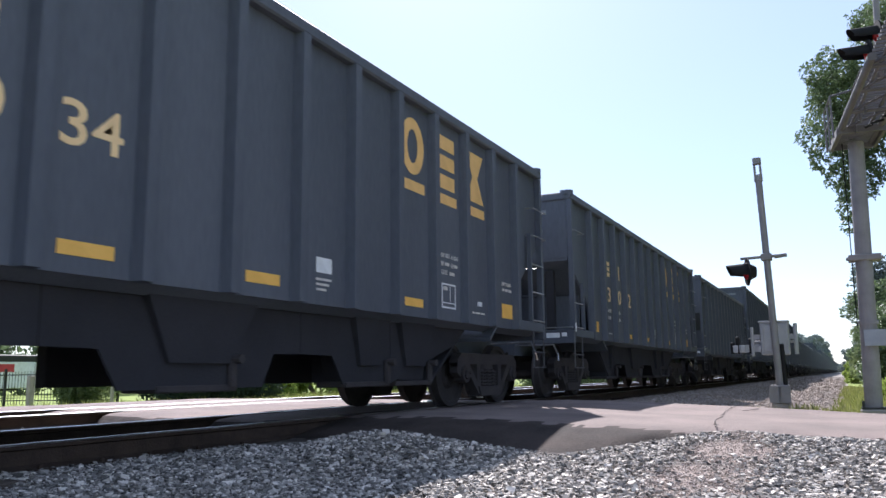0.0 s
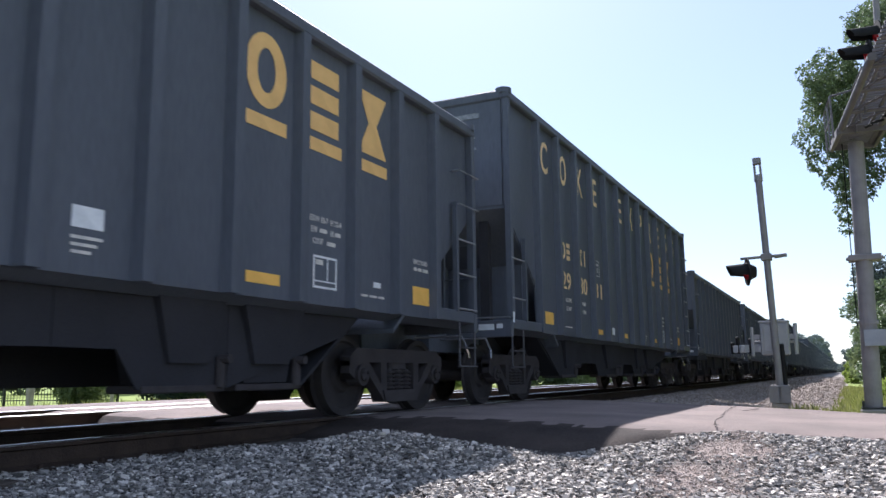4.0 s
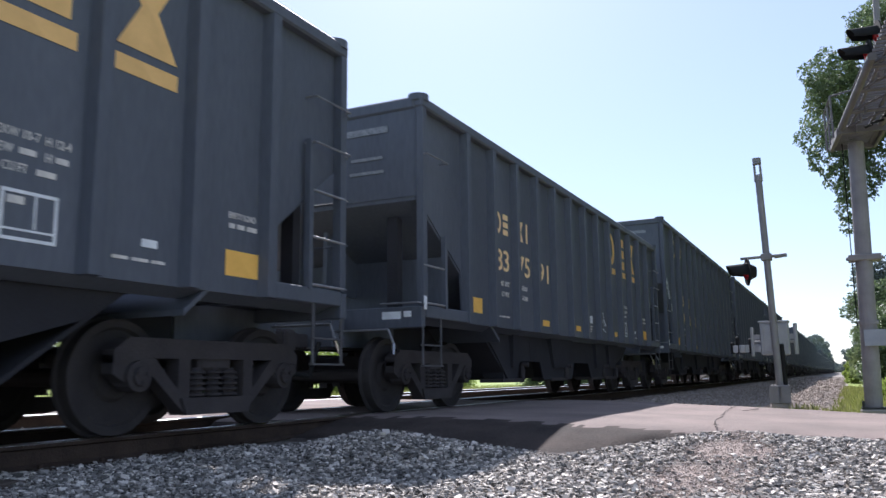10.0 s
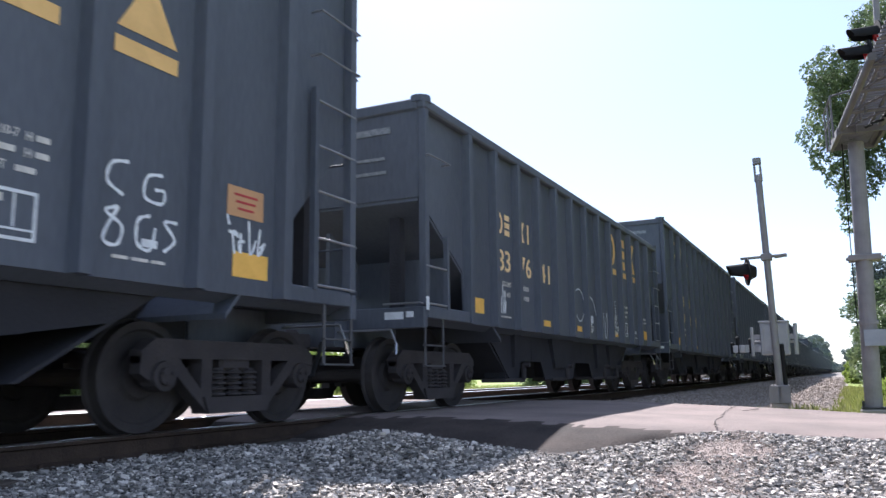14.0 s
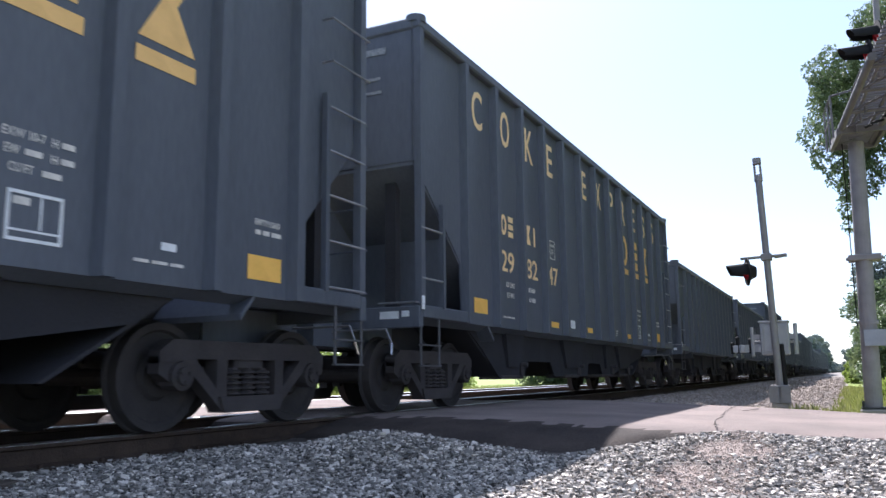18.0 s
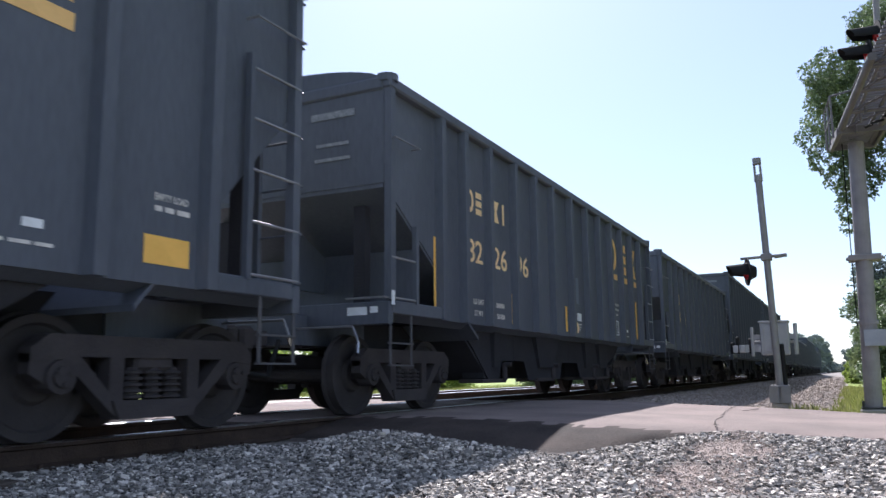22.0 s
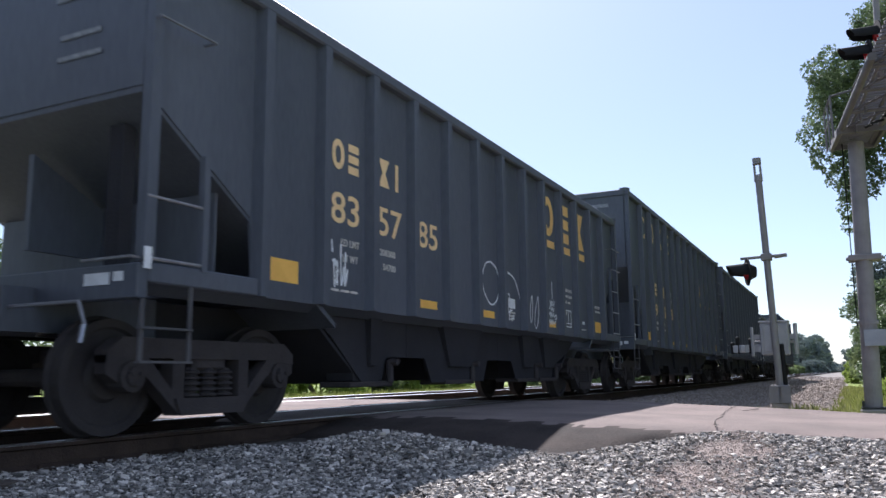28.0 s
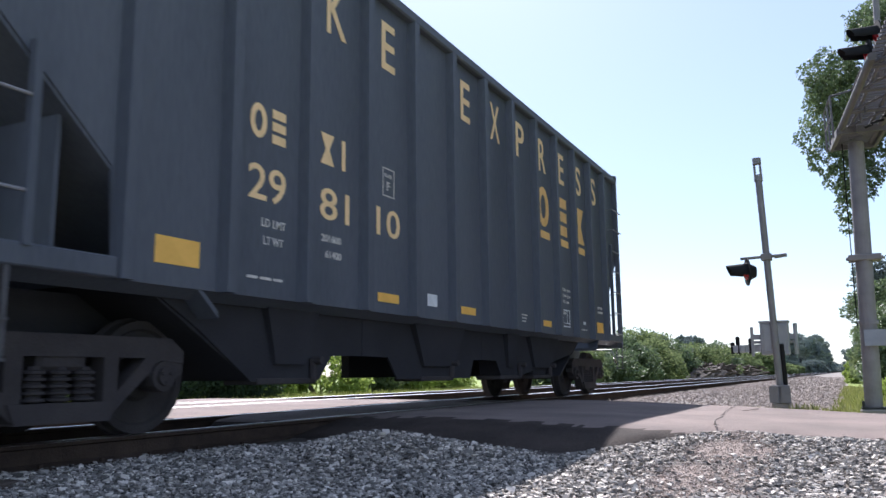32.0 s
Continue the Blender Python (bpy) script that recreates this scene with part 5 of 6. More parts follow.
def tree(x, y, height, spread, seed, n, size, material=None, lean=0.0, low=0.25, name="tree", label="tall broad-leaved tree in full summer leaf", hanging=()):
    rnd = random.Random(seed)
    z = ground_z(x, y)
    t = thing(name, label, "tree", "trees along the line", Matrix.Translation((x, y, z)))
    bm = B()
    p = Vector((0, 0, -0.1))
    r = height * 0.022 + 0.04
    tops = []
    for i in range(6):
        q = Vector((lean * (i + 1) / 6 + rnd.uniform(-0.1, 0.1) * spread * 0.3, rnd.uniform(-0.1, 0.1) * spread * 0.3, height * 0.8 * (i + 1) / 6))
        rod(bm, p, q, r, 8, r * 0.8)
        r *= 0.8
        if i >= 1:
            for k in range(3):
                a = rnd.uniform(0, 6.28)
                e = q + Vector((math.cos(a) * spread * rnd.uniform(0.35, 0.75), math.sin(a) * spread * rnd.uniform(0.35, 0.75), height * rnd.uniform(0.02, 0.16)))
                if e.z > height * low:
                    rod(bm, q, e, r * 0.5, 6, r * 0.15)
                    tops.append(e)
        p = q
    tops.append(p)
    part("trunk", bm, M_BARK, t)
    blobs = [(rnd.uniform(-1, 1) * spread * 0.6, rnd.uniform(-1, 1) * spread * 0.6, height * rnd.uniform(0.05, 0.3), spread * 0.35, spread * 0.35, height * 0.16) for k in range(12 if low < 0.1 else 0)]
    for e in tops:
        for k in range(3):
            s = spread * rnd.uniform(0.16, 0.32)
            blobs.append((e.x + rnd.uniform(-1, 1) * s, e.y + rnd.uniform(-1, 1) * s, e.z + rnd.uniform(-0.6, 0.9) * s, s, s, s * 0.8))
    blobs += [(bx - x, by - y, bz - z, s, s, s * 0.9) for bx, by, bz, s in hanging]
    part("crown", leaves(n, blobs, size, seed, material or M_LEAF, "crown"), None, t)
    return t


def bush(x, y, w, h, seed, n, size, material, name="bush", label="leafy green bush at the edge of the track bed"):
    rnd = random.Random(seed)
    t = thing(name, label, "bush", "bushes along the line", Matrix.Translation((x, y, ground_z(x, y))))
    bm = B()
    blobs = []
    for k in range(7):
        a, rr = rnd.uniform(0, 6.28), w * rnd.uniform(0.05, 0.36)
        e = Vector((math.cos(a) * rr, math.sin(a) * rr, h * rnd.uniform(0.35, 0.8)))
        rod(bm, (e.x * 0.2, e.y * 0.2, -0.05), e, 0.03 + 0.006 * h, 5, 0.012)
        s = w * rnd.uniform(0.16, 0.28)
        blobs.append((e.x, e.y, max(e.z, s * 0.6), s, s, h * rnd.uniform(0.2, 0.33)))
        blobs.append((e.x * 1.2, e.y * 1.2, h * 0.25, s, s, h * 0.27))
    part("stems", bm, M_BARK, t)
    part("foliage", leaves(n, blobs, size, seed, material, "foliage"), None, t)
    return t


def grass(name, n, area, height, seed, label, keep=None):
    rs = np.random.RandomState(seed)
    x0, x1, y0, y1 = area
    v, f = [], []
    for i in range(n):
        x, y = rs.uniform(x0, x1), rs.uniform(y0, y1)
        if keep and not keep(x, y):
            continue
        z = ground_z(x, y) - 0.01
        a, hh = rs.uniform(0, 6.28), height * rs.uniform(0.4, 1.2)
        w = hh * 0.05 + 0.004
        dx, dy = math.cos(a) * w, math.sin(a) * w
        bx, by = rs.normal(0, hh * 0.28), rs.normal(0, hh * 0.28)
        k = len(v)
        v += [(x - dx, y - dy, z), (x + dx, y + dy, z), (x + bx * 0.4 + dx * 0.7, y + by * 0.4 + dy * 0.7, z + hh * 0.6), (x + bx * 0.4 - dx * 0.7, y + by * 0.4 - dy * 0.7, z + hh * 0.6), (x + bx, y + by, z + hh)]
        f += [(k, k + 1, k + 2, k + 3), (k + 3, k + 2, k + 4)]
    return tagged(new(name, raw(name, v, f, M_BLADE)), label, "grass", kind="stuff")


def tufty(x, y):
    return noise.noise((x * 1.3, y * 1.3, 7)) > -0.1


grass("verge_grass", 30000, (-0.6, 4.5, 14.2, 44), 0.22, 1, "sunlit yellow-green grass on the verge behind the mast", lambda x, y: x > -0.35 + 0.006 * y + 0.15 * math.sin(y) and tufty(x, y))
grass("tuft", 260, (-0.95, -0.55, 15.6, 16.9), 0.26, 9, "small clump of weeds in the ballast")
grass("weeds", 2600, (-0.5, 0.4, 13.4, 18.5), 0.15, 2, "bright green weeds at the edge of the road", lambda x, y: tufty(x * 2, y * 2))
grass("pole_weeds", 260, (-2.0, -1.2, 15.0, 16.6), 0.22, 3, "sparse weeds round the signal post")
grass("far_verge", 9000, (-24, -12.9, 10, 60), 0.3, 4, "rough grass beyond the second track", lambda x, y: not (along(ROAD_NEAR, x) - 0.2 < y < along(ROAD_FAR, x) + 0.2))

# trees beside the mast and down the line
SWAYING = [o for o in tree(3.5, 26.0, 12.3, 4.6, 21, 150000, 0.05, M_LEAF, low=0.36, hanging=((-0.05, 25, 6.5, 0.5), (0.35, 25, 6.0, 0.5), (0.5, 25.2, 5.5, 0.45), (0.5, 25, 5.0, 0.4), (0.8, 25, 5.8, 0.6), (-0.3, 25, 7.2, 0.5), (0.45, 25, 4.5, 0.3), (0.75, 25, 6.8, 0.6))).children if o.name.startswith("crown")]
tree(5.2, 31.0, 9.5, 3.6, 25, 75000, 0.05, M_LEAF)
tree(5.2, 36.0, 8.6, 3.4, 22, 75000, 0.058, M_LEAF)
tree(3.5, 47.0, 4.5, 3.1, 23, 30000, 0.08, M_LEAF, low=0.1)
tree(4.2, 60.0, 5.6, 3.8, 24, 20000, 0.11, M_LEAF, low=0.1)
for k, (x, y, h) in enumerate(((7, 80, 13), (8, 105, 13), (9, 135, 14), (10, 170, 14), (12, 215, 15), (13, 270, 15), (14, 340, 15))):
    tree(x, y, h, h * 0.42, 30 + k, 9000, 0.2 + 0.035 * k, M_LEAFHAZE)
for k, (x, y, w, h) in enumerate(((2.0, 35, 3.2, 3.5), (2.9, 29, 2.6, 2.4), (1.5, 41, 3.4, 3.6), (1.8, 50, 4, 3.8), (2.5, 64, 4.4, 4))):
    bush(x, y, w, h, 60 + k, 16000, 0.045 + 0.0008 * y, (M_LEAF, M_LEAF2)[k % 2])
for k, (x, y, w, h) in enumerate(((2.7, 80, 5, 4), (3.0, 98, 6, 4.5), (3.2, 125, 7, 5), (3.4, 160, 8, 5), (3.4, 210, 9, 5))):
    bush(x, y, w, h, 70 + k, 7000, 0.12 + 0.001 * y, M_LEAFHAZE)
for k, (x, y, w, h) in enumerate(((1.3, 24, 1.4, 0.5), (1.5, 30, 1.8, 0.7), (1.6, 38, 2.0, 0.9), (1.7, 48, 2.3, 1.1), (1.7, 62, 2.8, 1.4), (1.8, 80, 3.3, 1.8), (1.8, 105, 4, 2.2))):
    bush(x, y, w, h, 90 + k, 7000, 0.035 + 0.0009 * y, M_HEDGE, label="low pale green scrub at the foot of the trees")
# unseen row of trees, added to keep sky light off the far cars
for k in range(14):
    tree(12.0 + 1.2 * math.sin(k * 2.1), 20 + 7 * k, 17 + 2 * math.sin(k * 1.3), 6.4, 350 + k, 8000, 0.42, M_LEAF, low=0.08)
# hedge and trees beyond the tracks
for k, (x, y, w, h, m) in enumerate(((-17.5, 52, 6, 3.0, M_LEAF), (-18, 58, 6, 3.4, M_LEAF2), (-17.5, 64, 7, 3.6, M_LEAF), (-18, 71, 7, 4.4, M_LEAF), (-18, 79, 8, 4.6, M_LEAF2), (-19, 88, 9, 5.6, M_LEAF2), (-20, 98, 9, 5.2, M_LEAF), (-20, 110, 10, 5.0, M_LEAF2),
                                     (-21, 124, 11, 5.2, M_LEAF2), (-21, 140, 12, 5.6, M_LEAF), (-21, 158, 12, 5.4, M_LEAF2), (-20, 180, 12, 5.0, M_LEAF2), (-18, 205, 11, 5.6, M_LEAF2), (-17, 230, 10, 4.0, M_LEAF2), (-16.5, 262, 10, 3.2, M_LEAF2), (-16.5, 300, 10, 3.0, M_LEAF2))):
    bush(x, y, w, h, 80 + k, 11000, 0.06 + 0.001 * y, m)
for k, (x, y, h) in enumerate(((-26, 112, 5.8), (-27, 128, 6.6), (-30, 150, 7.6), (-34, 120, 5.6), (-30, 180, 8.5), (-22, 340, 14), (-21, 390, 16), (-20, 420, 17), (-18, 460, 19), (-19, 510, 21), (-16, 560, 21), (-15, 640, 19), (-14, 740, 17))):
    tree(x, y, h, h * 0.45, 110 + k, 10000, 0.16 + 0.0008 * y, M_LEAFHAZE, low=0.06, label="distant rounded tree beyond the tracks, its leaves tinted pale for haze")

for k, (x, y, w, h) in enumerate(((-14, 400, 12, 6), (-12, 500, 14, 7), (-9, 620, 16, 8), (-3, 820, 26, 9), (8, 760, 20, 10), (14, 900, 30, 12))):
    bush(x, y, w, h, 190 + k, 4000, 0.5, M_LEAFHAZE, label="low scrub far down the line, tinted pale for haze")

# ---- crossing signal ----


def flasher(parent, at, turn, hood=0.62):
    """A round crossing lamp: background, hood, lens, housing."""
    bm = B()
    rod(bm, (0, 0.0, 0), (0, 0.02, 0), 0.255, 28)
    f = part("lamp_background", bm, M_BLACK, parent, "black round lamp background")
    f.matrix_basis = at @ turn
    bm = B()
    n = 20
    for i in range(n):
        a0, a1 = radians(-25 + 230 * i / n), radians(-25 + 230 * (i + 1) / n)
        l0, l1 = hood * (0.82 + 0.18 * math.sin(max(a0, 0))), hood * (0.82 + 0.18 * math.sin(max(a1, 0)))
        for r in (0.165,):
            q = [bm.verts.new((r * math.cos(a0), 0, r * math.sin(a0))), bm.verts.new((r * math.cos(a1), 0, r * math.sin(a1))), bm.verts.new((r * 0.84 * math.cos(a1), -l1, r * 0.78 * math.sin(a1))), bm.verts.new((r * 0.84 * math.cos(a0), -l0, r * 0.78 * math.sin(a0)))]
            bm.faces.new(q)
    bmesh.ops.remove_doubles(bm, verts=bm.verts, dist=1e-4)
    bmesh.ops.solidify(bm, geom=bm.faces[:], thickness=0.006)
    part("lamp_hood", bm, M_BLACK, f)
    bm = B()
    bmesh.ops.create_uvsphere(bm, u_segments=16, v_segments=8, radius=0.15, matrix=Matrix.Diagonal((1, 0.45, 1, 1)))
    part("lamp_lens", bm, M_RED, f, "unlit red glass lens", True)
    bm = B()
    rod(bm, (0, 0.02, 0), (0, 0.16, 0), 0.17, 16, 0.10)
    part("lamp_housing", bm, M_BLACK, f)
    return f


PX, PY, PZ = -1.18, 16.9, -0.17
post = thing("crossing_signal", "leaning grey steel crossing signal post with lamp and gate machine", "signal", at=Matrix.Translation((PX, PY, PZ)))
LEAN = Matrix.Rotation(radians(-1.4), 4, "Y")
bm = B()
top_p = LEAN @ Vector((0, 0, 4.5))
rod(bm, (0, 0, 0.3), top_p, 0.066, 14)
rod(bm, LEAN @ Vector((0, 0, 4.42)), LEAN @ Vector((0, 0, 4.55)), 0.082, 14)
rod(bm, LEAN @ Vector((0, 0, 4.78)), LEAN @ Vector((0, 0, 4.9)), 0.082, 14)
for k in (-1, 1):
    rod(bm, LEAN @ Vector((k * 0.055, 0, 4.5)), LEAN @ Vector((k * 0.055, 0, 4.8)), 0.024, 8)
part("mast_pole", bm, M_GALV, post, "weathered grey steel pipe")
bm = B()
box(bm, -0.16, 0.16, -0.16, 0.16, -0.35, 0.02, 0.02)
part("footing", bm, M_CONC, post)
bm = B()
box(bm, -0.17, 0.17, -0.15, 0.15, 0.0, 0.36, 0.02)
box(bm, -0.19, -0.02, -0.19, -0.15, 0.02, 0.33)
box(bm, 0.03, 0.19, -0.2, -0.15, 0.02, 0.33)
part("junction_box", bm, M_GALV, post, "grey metal junction box at the base")
bm = B()
rod(bm, (0.1, 0.05, 0.3), (0.08, 0.02, 1.15), 0.045, 10)
part("conduit", bm, M_BLACK, post)
arm_z = 2.86
ac = LEAN @ Vector((0, 0, arm_z))
bm = B()
rod(bm, ac + Vector((-0.48, -0.06, 0.0)), ac + Vector((0.36, -0.06, 0.02)), 0.03, 10)
box(bm, ac.x - 0.1, ac.x + 0.1, ac.y - 0.1, ac.y + 0.1, ac.z - 0.06, ac.z + 0.07, 0.01)
rod(bm, ac + Vector((0.15, -0.06, 0)), ac + Vector((0.38, -0.06, 0.02)), 0.04, 10)
part("cross_arm", bm, M_GALV, post)
flasher(post, Matrix.Translation(ac + Vector((-0.38, -0.05, -0.27))), Matrix.Rotation(radians(-72), 4, "Z") @ Matrix.Diagonal((1.08, 1.08, 1.08, 1)), 0.36)
bm = B()
box(bm, -0.30, 0.22, 0.05, 0.36, 0.94, 1.58, 0.02)
box(bm, -0.32, 0.24, 0.03, 0.38, 1.57, 1.61, 0.01)
gate = part("gate_machine", bm, M_ALU, post, "light grey metal gate machine housing")
bm = B()
box(bm, -0.24, 0.16, 0.025, 0.053, 1.0, 1.53, 0.008)
for z in (1.25, 1.45):
    box(bm, 0.15, 0.21, 0.01, 0.05, z - 0.04, z + 0.04)
part("housing_door", bm, M_ALU, gate)
bm = B()
rod(bm, (-0.46, 0.16, 0.92), (-0.46, 0.16, 1.5), 0.032, 10)
rod(bm, (0.34, 0.16, 0.95), (0.34, 0.16, 1.55), 0.04, 10)
rod(bm, (-0.46, 0.2, 1.2), (0.34, 0.2, 1.2), 0.03, 10)
bar(bm, (-0.46, 0.16, 1.3), (-0.28, 0.2, 1.3), 0.05, 0.1)
bar(bm, (0.34, 0.16, 1.3), (0.2, 0.2, 1.3), 0.05, 0.1)
part("gate_arm_bracket", bm, M_ALU, post)
bm = B()
bar(bm, (-0.84, 0.18, 1.07), (-0.02, 0.18, 1.09), 0.06, 0.15)
for x in (-0.78, -0.64, -0.3, -0.16):
    box(bm, x - 0.045, x + 0.045, 0.08, 0.28, 1.0, 1.14, 0.01)
part("counterweight", bm, M_ALU, post, "row of grey counterweight plates")
for x, h in ((-0.84, 0.1), (-0.74, 0.32), (-0.5, 0.24)):
    bm = B()
    rod(bm, (x, 0.18, 0.98), (x, 0.18, 1.12 + h * 0.5), 0.04, 10)
    bmesh.ops.create_uvsphere(bm, u_segments=10, v_segments=6, radius=0.045, matrix=Matrix.Translation((x, 0.18, 1.12 + h * 0.5)))
    part("arm_lamp", bm, M_BLACK, post)

# ---- cantilever mast ----
MX, MY, MZ = 0.33, 14.2, -0.2
mast = thing("cantilever_mast", "tall grey galvanised signal mast with a walkway arm and red lamps", "signal mast", at=Matrix.Translation((MX, MY, MZ)))
bm = B()
rod(bm, (0.0, 0, 0.05), (0.095, 0, 4.3), 0.128, 20, 0.118)
part("mast_column", bm, M_GALV, mast)
bm = B()
box(bm, -0.19, 0.3, -0.22, 0.22, -0.3, 0.055, 0.02)
part("footing", bm, M_CONC, mast, "low concrete footing")
bm = B()
for x, y in ((-0.14, -0.17), (0.22, -0.17), (-0.14, 0.17), (0.22, 0.17)):
    rod(bm, (x, y, 0.05), (x, y, 0.17), 0.022, 6)
box(bm, -0.17, 0.26, -0.2, 0.2, 0.055, 0.085)
part("anchor_bolts", bm, M_IRON, mast)
bm = B()
box(bm, -0.05, 0.36, -0.19, -0.165, 1.02, 1.27, 0.004)
part("notice_sheet", bm, M_SIGN, mast, "pale grey blank sheet fixed to the column")
bm = B()
rod(bm, (-0.125, -0.06, 1.3), (-0.105, -0.05, 4.3), 0.009, 6)
part("cable", bm, M_BLACK, mast)
bm = B()
rod(bm, (0.035, 0, 1.36), (0.035, 0, 1.42), 0.147, 16)
part("clamp_ring", bm, M_GALV, mast)
# walkway arm that reaches out over the road
AD = Vector((0.1155, -0.9933, 0.0))
AS = Vector((0.9933, 0.1155, 0.0))
A0 = Vector((-0.232, 0.45, 4.40))


def on_arm(along_m, side, up):
    return A0 + AD * along_m + AS * side + Vector((0, 0, up))


for side, thick, start in ((0.0, 0.052, -0.2), (0.56, 0.052, -0.2), (0.15, 0.024, 0.6), (0.43, 0.024, 0.6)):
    reach = 4.15 if side == 0 else 8.5
    part("arm_tube", rod(B(), on_arm(start, side, 0 if thick > 0.03 else 0.05), on_arm(reach, side, 0 if thick > 0.03 else 0.05), thick, 14), M_ARMSHADE, mast)
for k in range(10):
    part("cross_brace", rod(B(), on_arm(0.95 * k, 0, 0), on_arm(0.95 * k, 0.56, 0), 0.03, 6), M_ARMSHADE, mast)
    part("diagonal_brace", rod(B(), on_arm(0.95 * k, 0, 0.0), on_arm(0.95 * (k + 1), 0.56, 0.0), 0.018, 6), M_ARMSHADE, mast)
grate_me = mesh_of(bar(B(), AS * 0.02, AS * 0.54, 0.035, 0.03), "grating_bar", M_ARMSHADE)
for k in range(70):
    part("grating_bar", grate_me, None, mast).location = on_arm(-0.1 + k * 0.12, 0, 0.09)
# service platform round the head of the column, with its railing
bm = B()
for a_m in (0.1, 1.1):
    bar(bm, on_arm(a_m, -0.04, -0.05), on_arm(a_m, 0.6, -0.05), 0.05, 0.10)
for side in (-0.04, 0.6):
    bar(bm, on_arm(0.1, side, -0.05), on_arm(1.1, side, -0.05), 0.05, 0.12)
platform = part("platform_frame", bm, M_ARMSHADE, mast, "steel service platform under the arm")
for k in range(12):
    part("platform_slat", bar(B(), on_arm(0.14 + 0.08 * k, -0.02, -0.01), on_arm(0.14 + 0.08 * k, 0.58, -0.01), 0.03, 0.02), M_ARMSHADE, platform)
for side, a0_m, a1_m in ((-0.1, 0.05, 0.95), (0.2, 1.15, 2.1)):
    rail_part = part("railing", rod(B(), on_arm(a0_m, side, 0.58), on_arm(a1_m, side, 0.58), 0.017, 8), M_ARMSHADE, mast, "thin steel guard rail")
    for k in range(3):
        a_m = a0_m + (a1_m - a0_m) * k / 2
        part("baluster", rod(B(), on_arm(a_m, side, -0.1), on_arm(a_m, side, 0.58), 0.017, 8), M_ARMSHADE, rail_part)
    part("mid_rail", rod(B(), on_arm(a0_m, side, 0.26), on_arm(a1_m, side, 0.26), 0.013, 6), M_ARMSHADE, rail_part)
part("railing_end", rod(B(), on_arm(0.95, -0.1, 0.58), on_arm(1.15, 0.2, 0.58), 0.017, 8), M_ARMSHADE, mast)
bm = B()
box(bm, -0.17, 0.3, -0.15, 0.15, 2.36, 2.46, 0.015)
rod(bm, (-0.2, 0, 2.41), (0.33, 0, 2.41), 0.03, 8)
part("column_bracket", bm, M_GALV, mast)
bm = B()
for k in range(4):
    rod(bm, on_arm(1.0 + k * 0.3, 0.3 + 0.1 * k, -0.02), on_arm(1.3 + k * 0.3, 0.4 + 0.1 * k, -0.05 - 0.03 * k), 0.02, 6)
part("lamp_cable", bm, M_BLACK, mast)
for x, y, z in ((0.685, 11.1, 4.69), (0.565, 11.1, 4.455)):
    flasher(mast, Matrix.Translation((x - MX, y - MY, z - MZ)), Matrix.Rotation(radians(-76), 4, "Z") @ Matrix.Diagonal((0.68, 0.7, 0.68, 1)), 0.50)
bm = B()
rod(bm, (0.70 - MX, 11.4 - MY, 4.2 - MZ), (0.74 - MX, 11.4 - MY, 5.4 - MZ), 0.04, 10)
part("lamp_stem", bm, M_GALV, mast)

# ---- tie pile beyond the second track ----
pile = thing("tie_pile", "dark heap of discarded timber ties beside the second track", "timber pile", at=Matrix.Translation((-15.6, 132, ground_z(-15.6, 132))))
_rnd = random.Random(8)
bm = B()
_rows = []
for i in range(31):
    y = -38 + 76 * i / 30
    hh = 2.3 * (0.75 + 0.35 * noise.noise((y * 0.12, 0, 2))) * min(1, (38.5 - abs(y)) / 6) + 0.05
    _rows.append([bm.verts.new((x * 1.6, y, max(hh * (1 - x * x) + 0.18 * noise.noise((x * 2, y, 1)), -0.1))) for x in (-1, -0.7, -0.35, 0, 0.35, 0.7, 1)])
for r0, r1 in zip(_rows, _rows[1:]):
    for k in range(6):
        bm.faces.new((r0[k], r0[k + 1], r1[k + 1], r1[k]))
part("heap_core", bm, M_TIE, pile)
log_me = mesh_of(box(B(), -1.25, 1.25, -0.13, 0.13, -0.1, 0.1, 0.012), "old_tie", M_TIE)
for k in range(190):
    y, x = _rnd.uniform(-37, 37), _rnd.uniform(-0.2, 1.5)
    hh = 2.3 * (0.75 + 0.35 * noise.noise((y * 0.12, 0, 2))) * min(1, (38.5 - abs(y)) / 6) * (1 - (x / 1.6) ** 2)
    o = part("old_tie", log_me, None, pile)
    o.matrix_basis = pose(x, y, max(hh + 0.05, 0.1), _rnd.uniform(-20, 20), _rnd.uniform(-20, 20), _rnd.choice((0, 90)) + _rnd.uniform(-30, 30))

# ---- lawn, fence and yard beyond the tracks ----
fence = thing("iron_fence", "black iron picket fence on the mown grass", "fence", at=Matrix.Translation((0, 0, 0)))
FA, FB = Vector((-42.0, 15.0, 0)), Vector((-25.6, 22.6, 0))
_d = (FB - FA)
_n = 150
picket_me = mesh_of(rod(B(), (0, 0, 0.05), (0, 0, 1.35), 0.011, 6), "picket", M_IRON)
for k in range(_n):
    p = FA + _d * k / (_n - 1)
    o = part("picket", picket_me, None, fence)
    o.location = (p.x, p.y, ground_z(p.x, p.y))
for z in (0.2, 1.2):
    bm = B()
    bar(bm, (FA.x, FA.y, ground_z(FA.x, FA.y) + z), (FB.x, FB.y, ground_z(FB.x, FB.y) + z), 0.03, 0.04)
    part("fence_rail", bm, M_IRON, fence)
fpost = mesh_of(box(B(), -0.04, 0.04, -0.04, 0.04, 0, 1.45), "fence_post", M_IRON)
for k in range(0, 9):
    p = FA + _d * k / 8
    o = part("fence_post", fpost, None, fence)
    o.location = (p.x, p.y, ground_z(p.x, p.y))


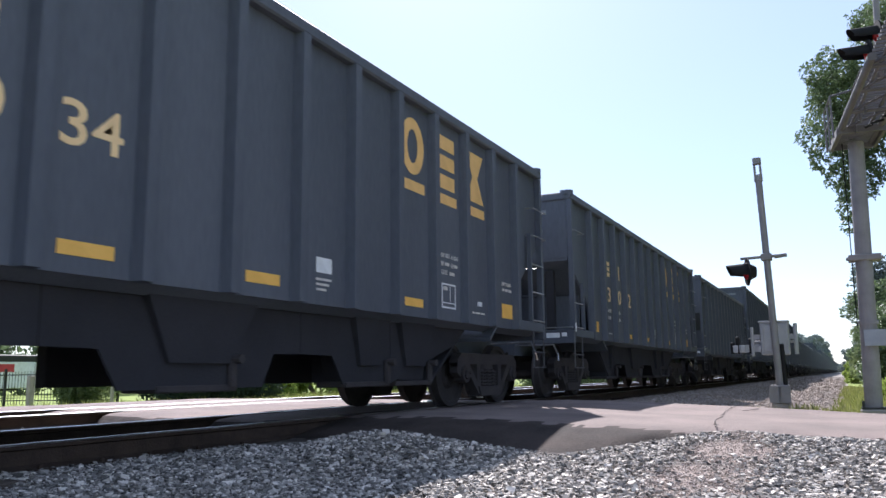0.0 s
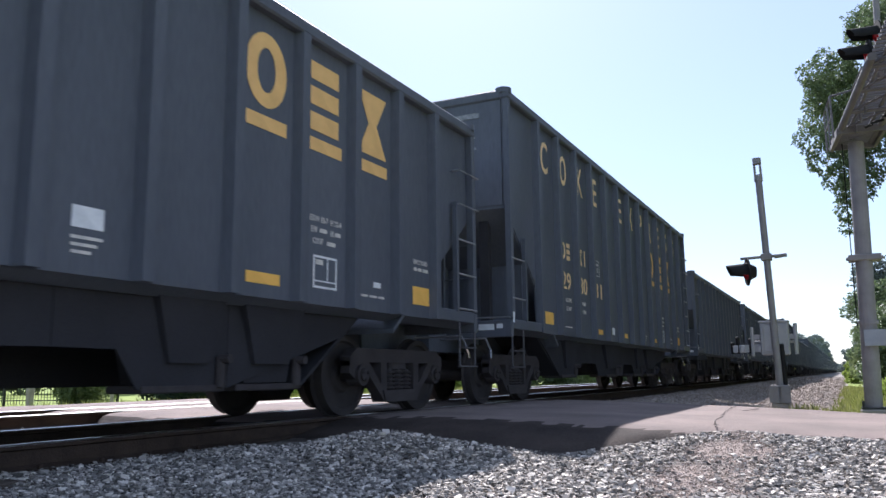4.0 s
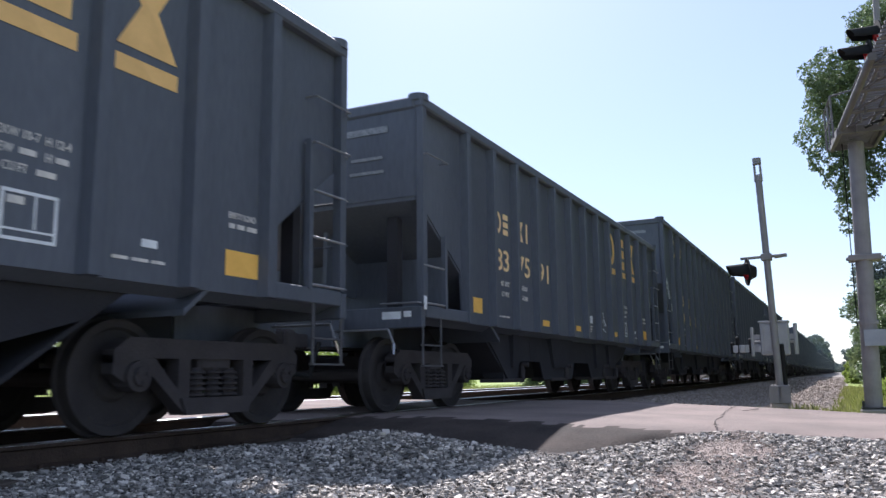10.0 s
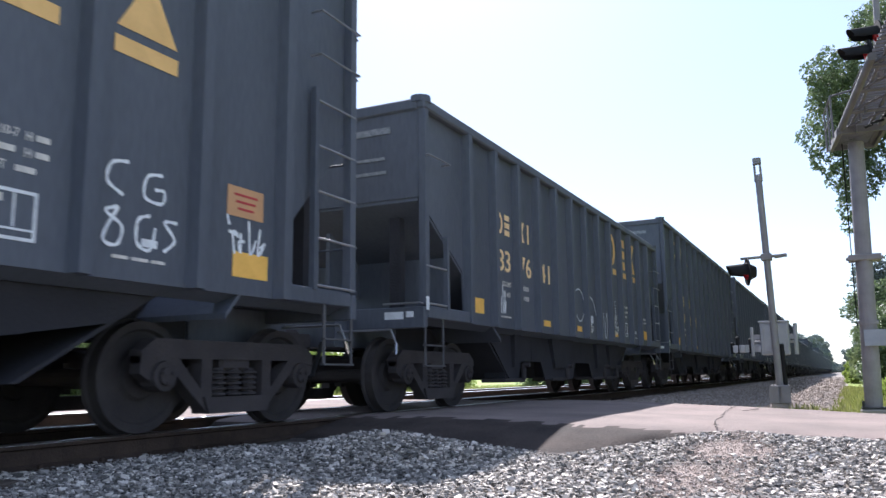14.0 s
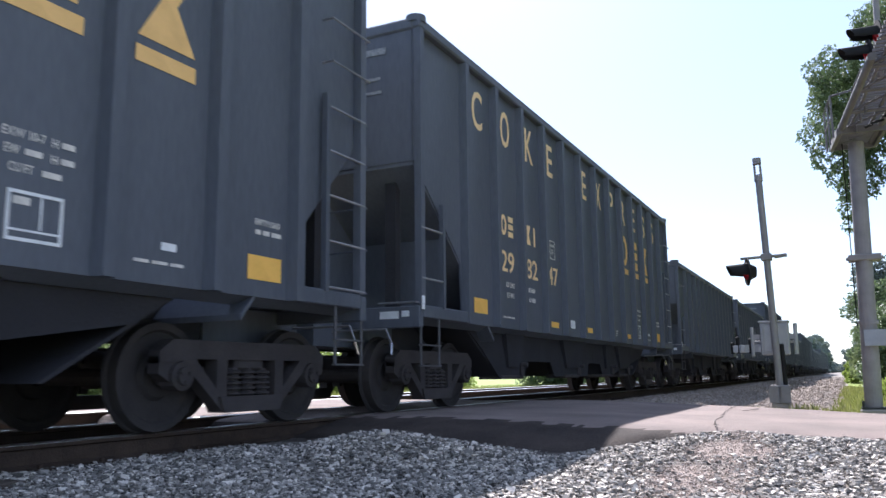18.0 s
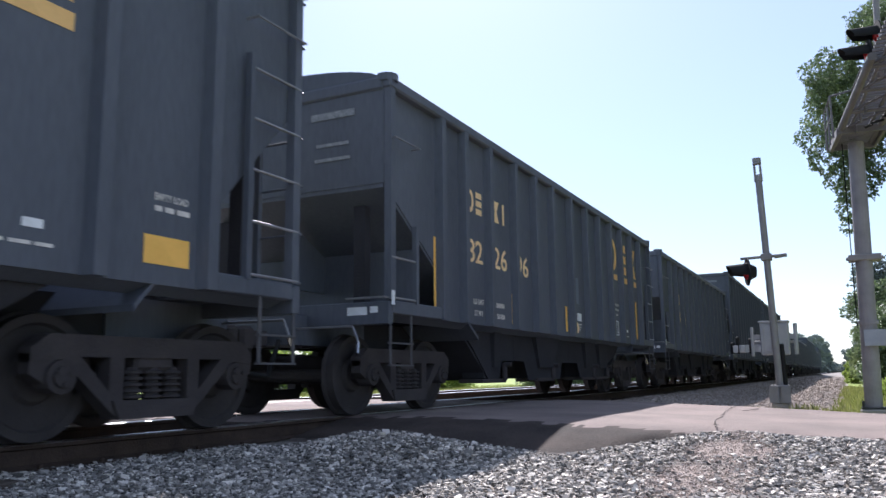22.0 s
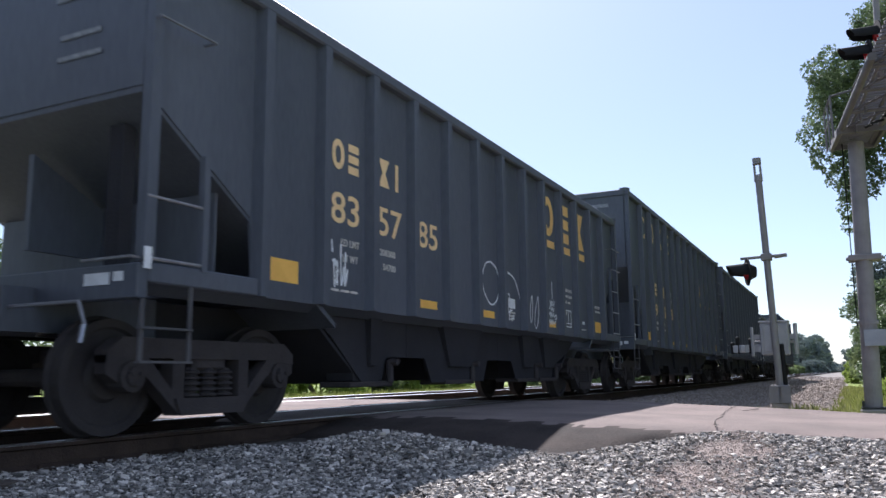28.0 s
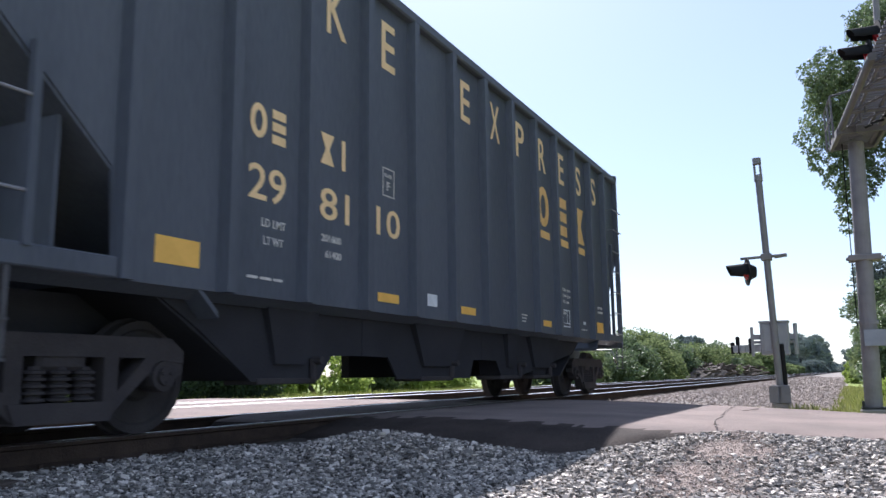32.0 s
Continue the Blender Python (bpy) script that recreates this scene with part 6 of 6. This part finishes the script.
def marker_post(x, y, h, r):
    bm = B()
    z = ground_z(x, y)
    box(bm, x - r, x + r, y - r, y + r, z - 0.1, z + h, 0.02)
    return solid("marker_post", bm, M_CONC, "grey square post standing in the grass", "post", "posts beyond the tracks")


marker_post(-22.8, 16.75, 1.1, 0.09)
marker_post(-21.9, 19.1, 0.95, 0.05)
# a trailer parked beyond the fence
trailer = thing("parked_trailer", "white trailer with a red band and dark roof beyond the fence", "trailer", at=pose(-44.5, 27.6, ground_z(-44.5, 27.6), 0, 0, 0))
part("body", box(B(), -1.1, 1.1, -3.2, 4.6, 0.55, 2.1, 0.04), M_WHITE, trailer)
part("red_band", box(B(), 1.1, 1.112, -3.15, 3.15, 1.5, 1.95), M_REDP, trailer, "red painted band")
part("roof", box(B(), -1.15, 1.15, -3.25, 4.65, 2.1, 2.5, 0.06), M_IRON, trailer)
part("chassis", box(B(), -0.5, 0.5, -3.4, 3.9, 0.42, 0.55), M_IRON, trailer)
for y in (-0.5, 0.5):
    for s in (-1, 1):
        part("wheel", rod(B(), (s * 0.8, y, 0.33), (s * 1.05, y, 0.33), 0.34, 16), M_BLACK, trailer)
bush(-25.5, 21.0, 3.6, 3.2, 140, 9000, 0.08, M_LEAF2, label="pale green bush by the fence")
bush(-22.5, 23.0, 4.2, 2.6, 141, 12000, 0.08, M_SHADY, label="dense shrub beside the lawn, its leaves darkened as shade")
bush(-20.8, 24.5, 3.4, 2.3, 144, 10000, 0.08, M_SHADY, label="dense shrub beside the lawn, its leaves darkened as shade")
for k in range(6):
    bush(-60 + 2.5 * k, 22 + 7 * k, 9, 5, 145 + k, 5000, 0.2, (M_LEAF, M_LEAF2)[k % 2], label="tall leafy hedge at the back of the lawn")
for k, (x, y, w, h) in enumerate(((-25.2, 32, 4, 2.2), (-24.6, 35, 4.4, 2.6), (-24.2, 38.5, 4.6, 2.3), (-24, 42.5, 5, 2.7), (-23.6, 47, 5, 2.4))):
    bush(x, y, w, h, 142 + 20 * k, 6500, 0.11, (M_HEDGE, M_HEDGE, M_LEAF2)[k % 3], label="sunlit yellow-green hedge along the lawn")
for k, (x, y, h) in enumerate(((-56, 32, 9), (-44, 42, 8), (-40, 48, 8), (-55, 22, 10), (-60, 40, 11))):
    tree(x, y, h, h * 0.42, 150 + k, 4200, 0.26, M_LEAF)


def motions():
    """The train rolls along the track and its wheels turn."""
    end = 32.0
    for car, _, kind, _, y0, _ in TRAIN:
        h = SPEC[kind][0] / 2
        walk(car, [(0.0, pose(TRACK_X, y0 - h, 0)), (end, pose(TRACK_X, y0 - SPEED * end - h, 0))])
    for k, o in enumerate(SWAYING):
        walk(o, [(0.8 * i, pose(0, 0, 0, 0.28 * math.sin(1.3 * i + k), 0.42 * math.sin(0.9 * i + 2 * k) + 0.2 * math.sin(2.2 * i))) for i in range(41)])
    sets = [o for row in TRAIN for t in row[0].children if t.name.startswith("truck") for o in t.children if o.name.startswith("wheelset")]
    lead = sets[0]
    turn = math.degrees(SPEED / WHEEL_R)
    walk(lead, [(k / FPS, pose(0, 0, 0, (turn * k / FPS) % 360)) for k in range(int(end * FPS) + 1)])
    for o in sets[1:]:
        o.rotation_mode = "QUATERNION"
        keys = o.animation_data_create()
        keys.action = lead.animation_data.action
        keys.action_slot = lead.animation_data.action_slot


motions()
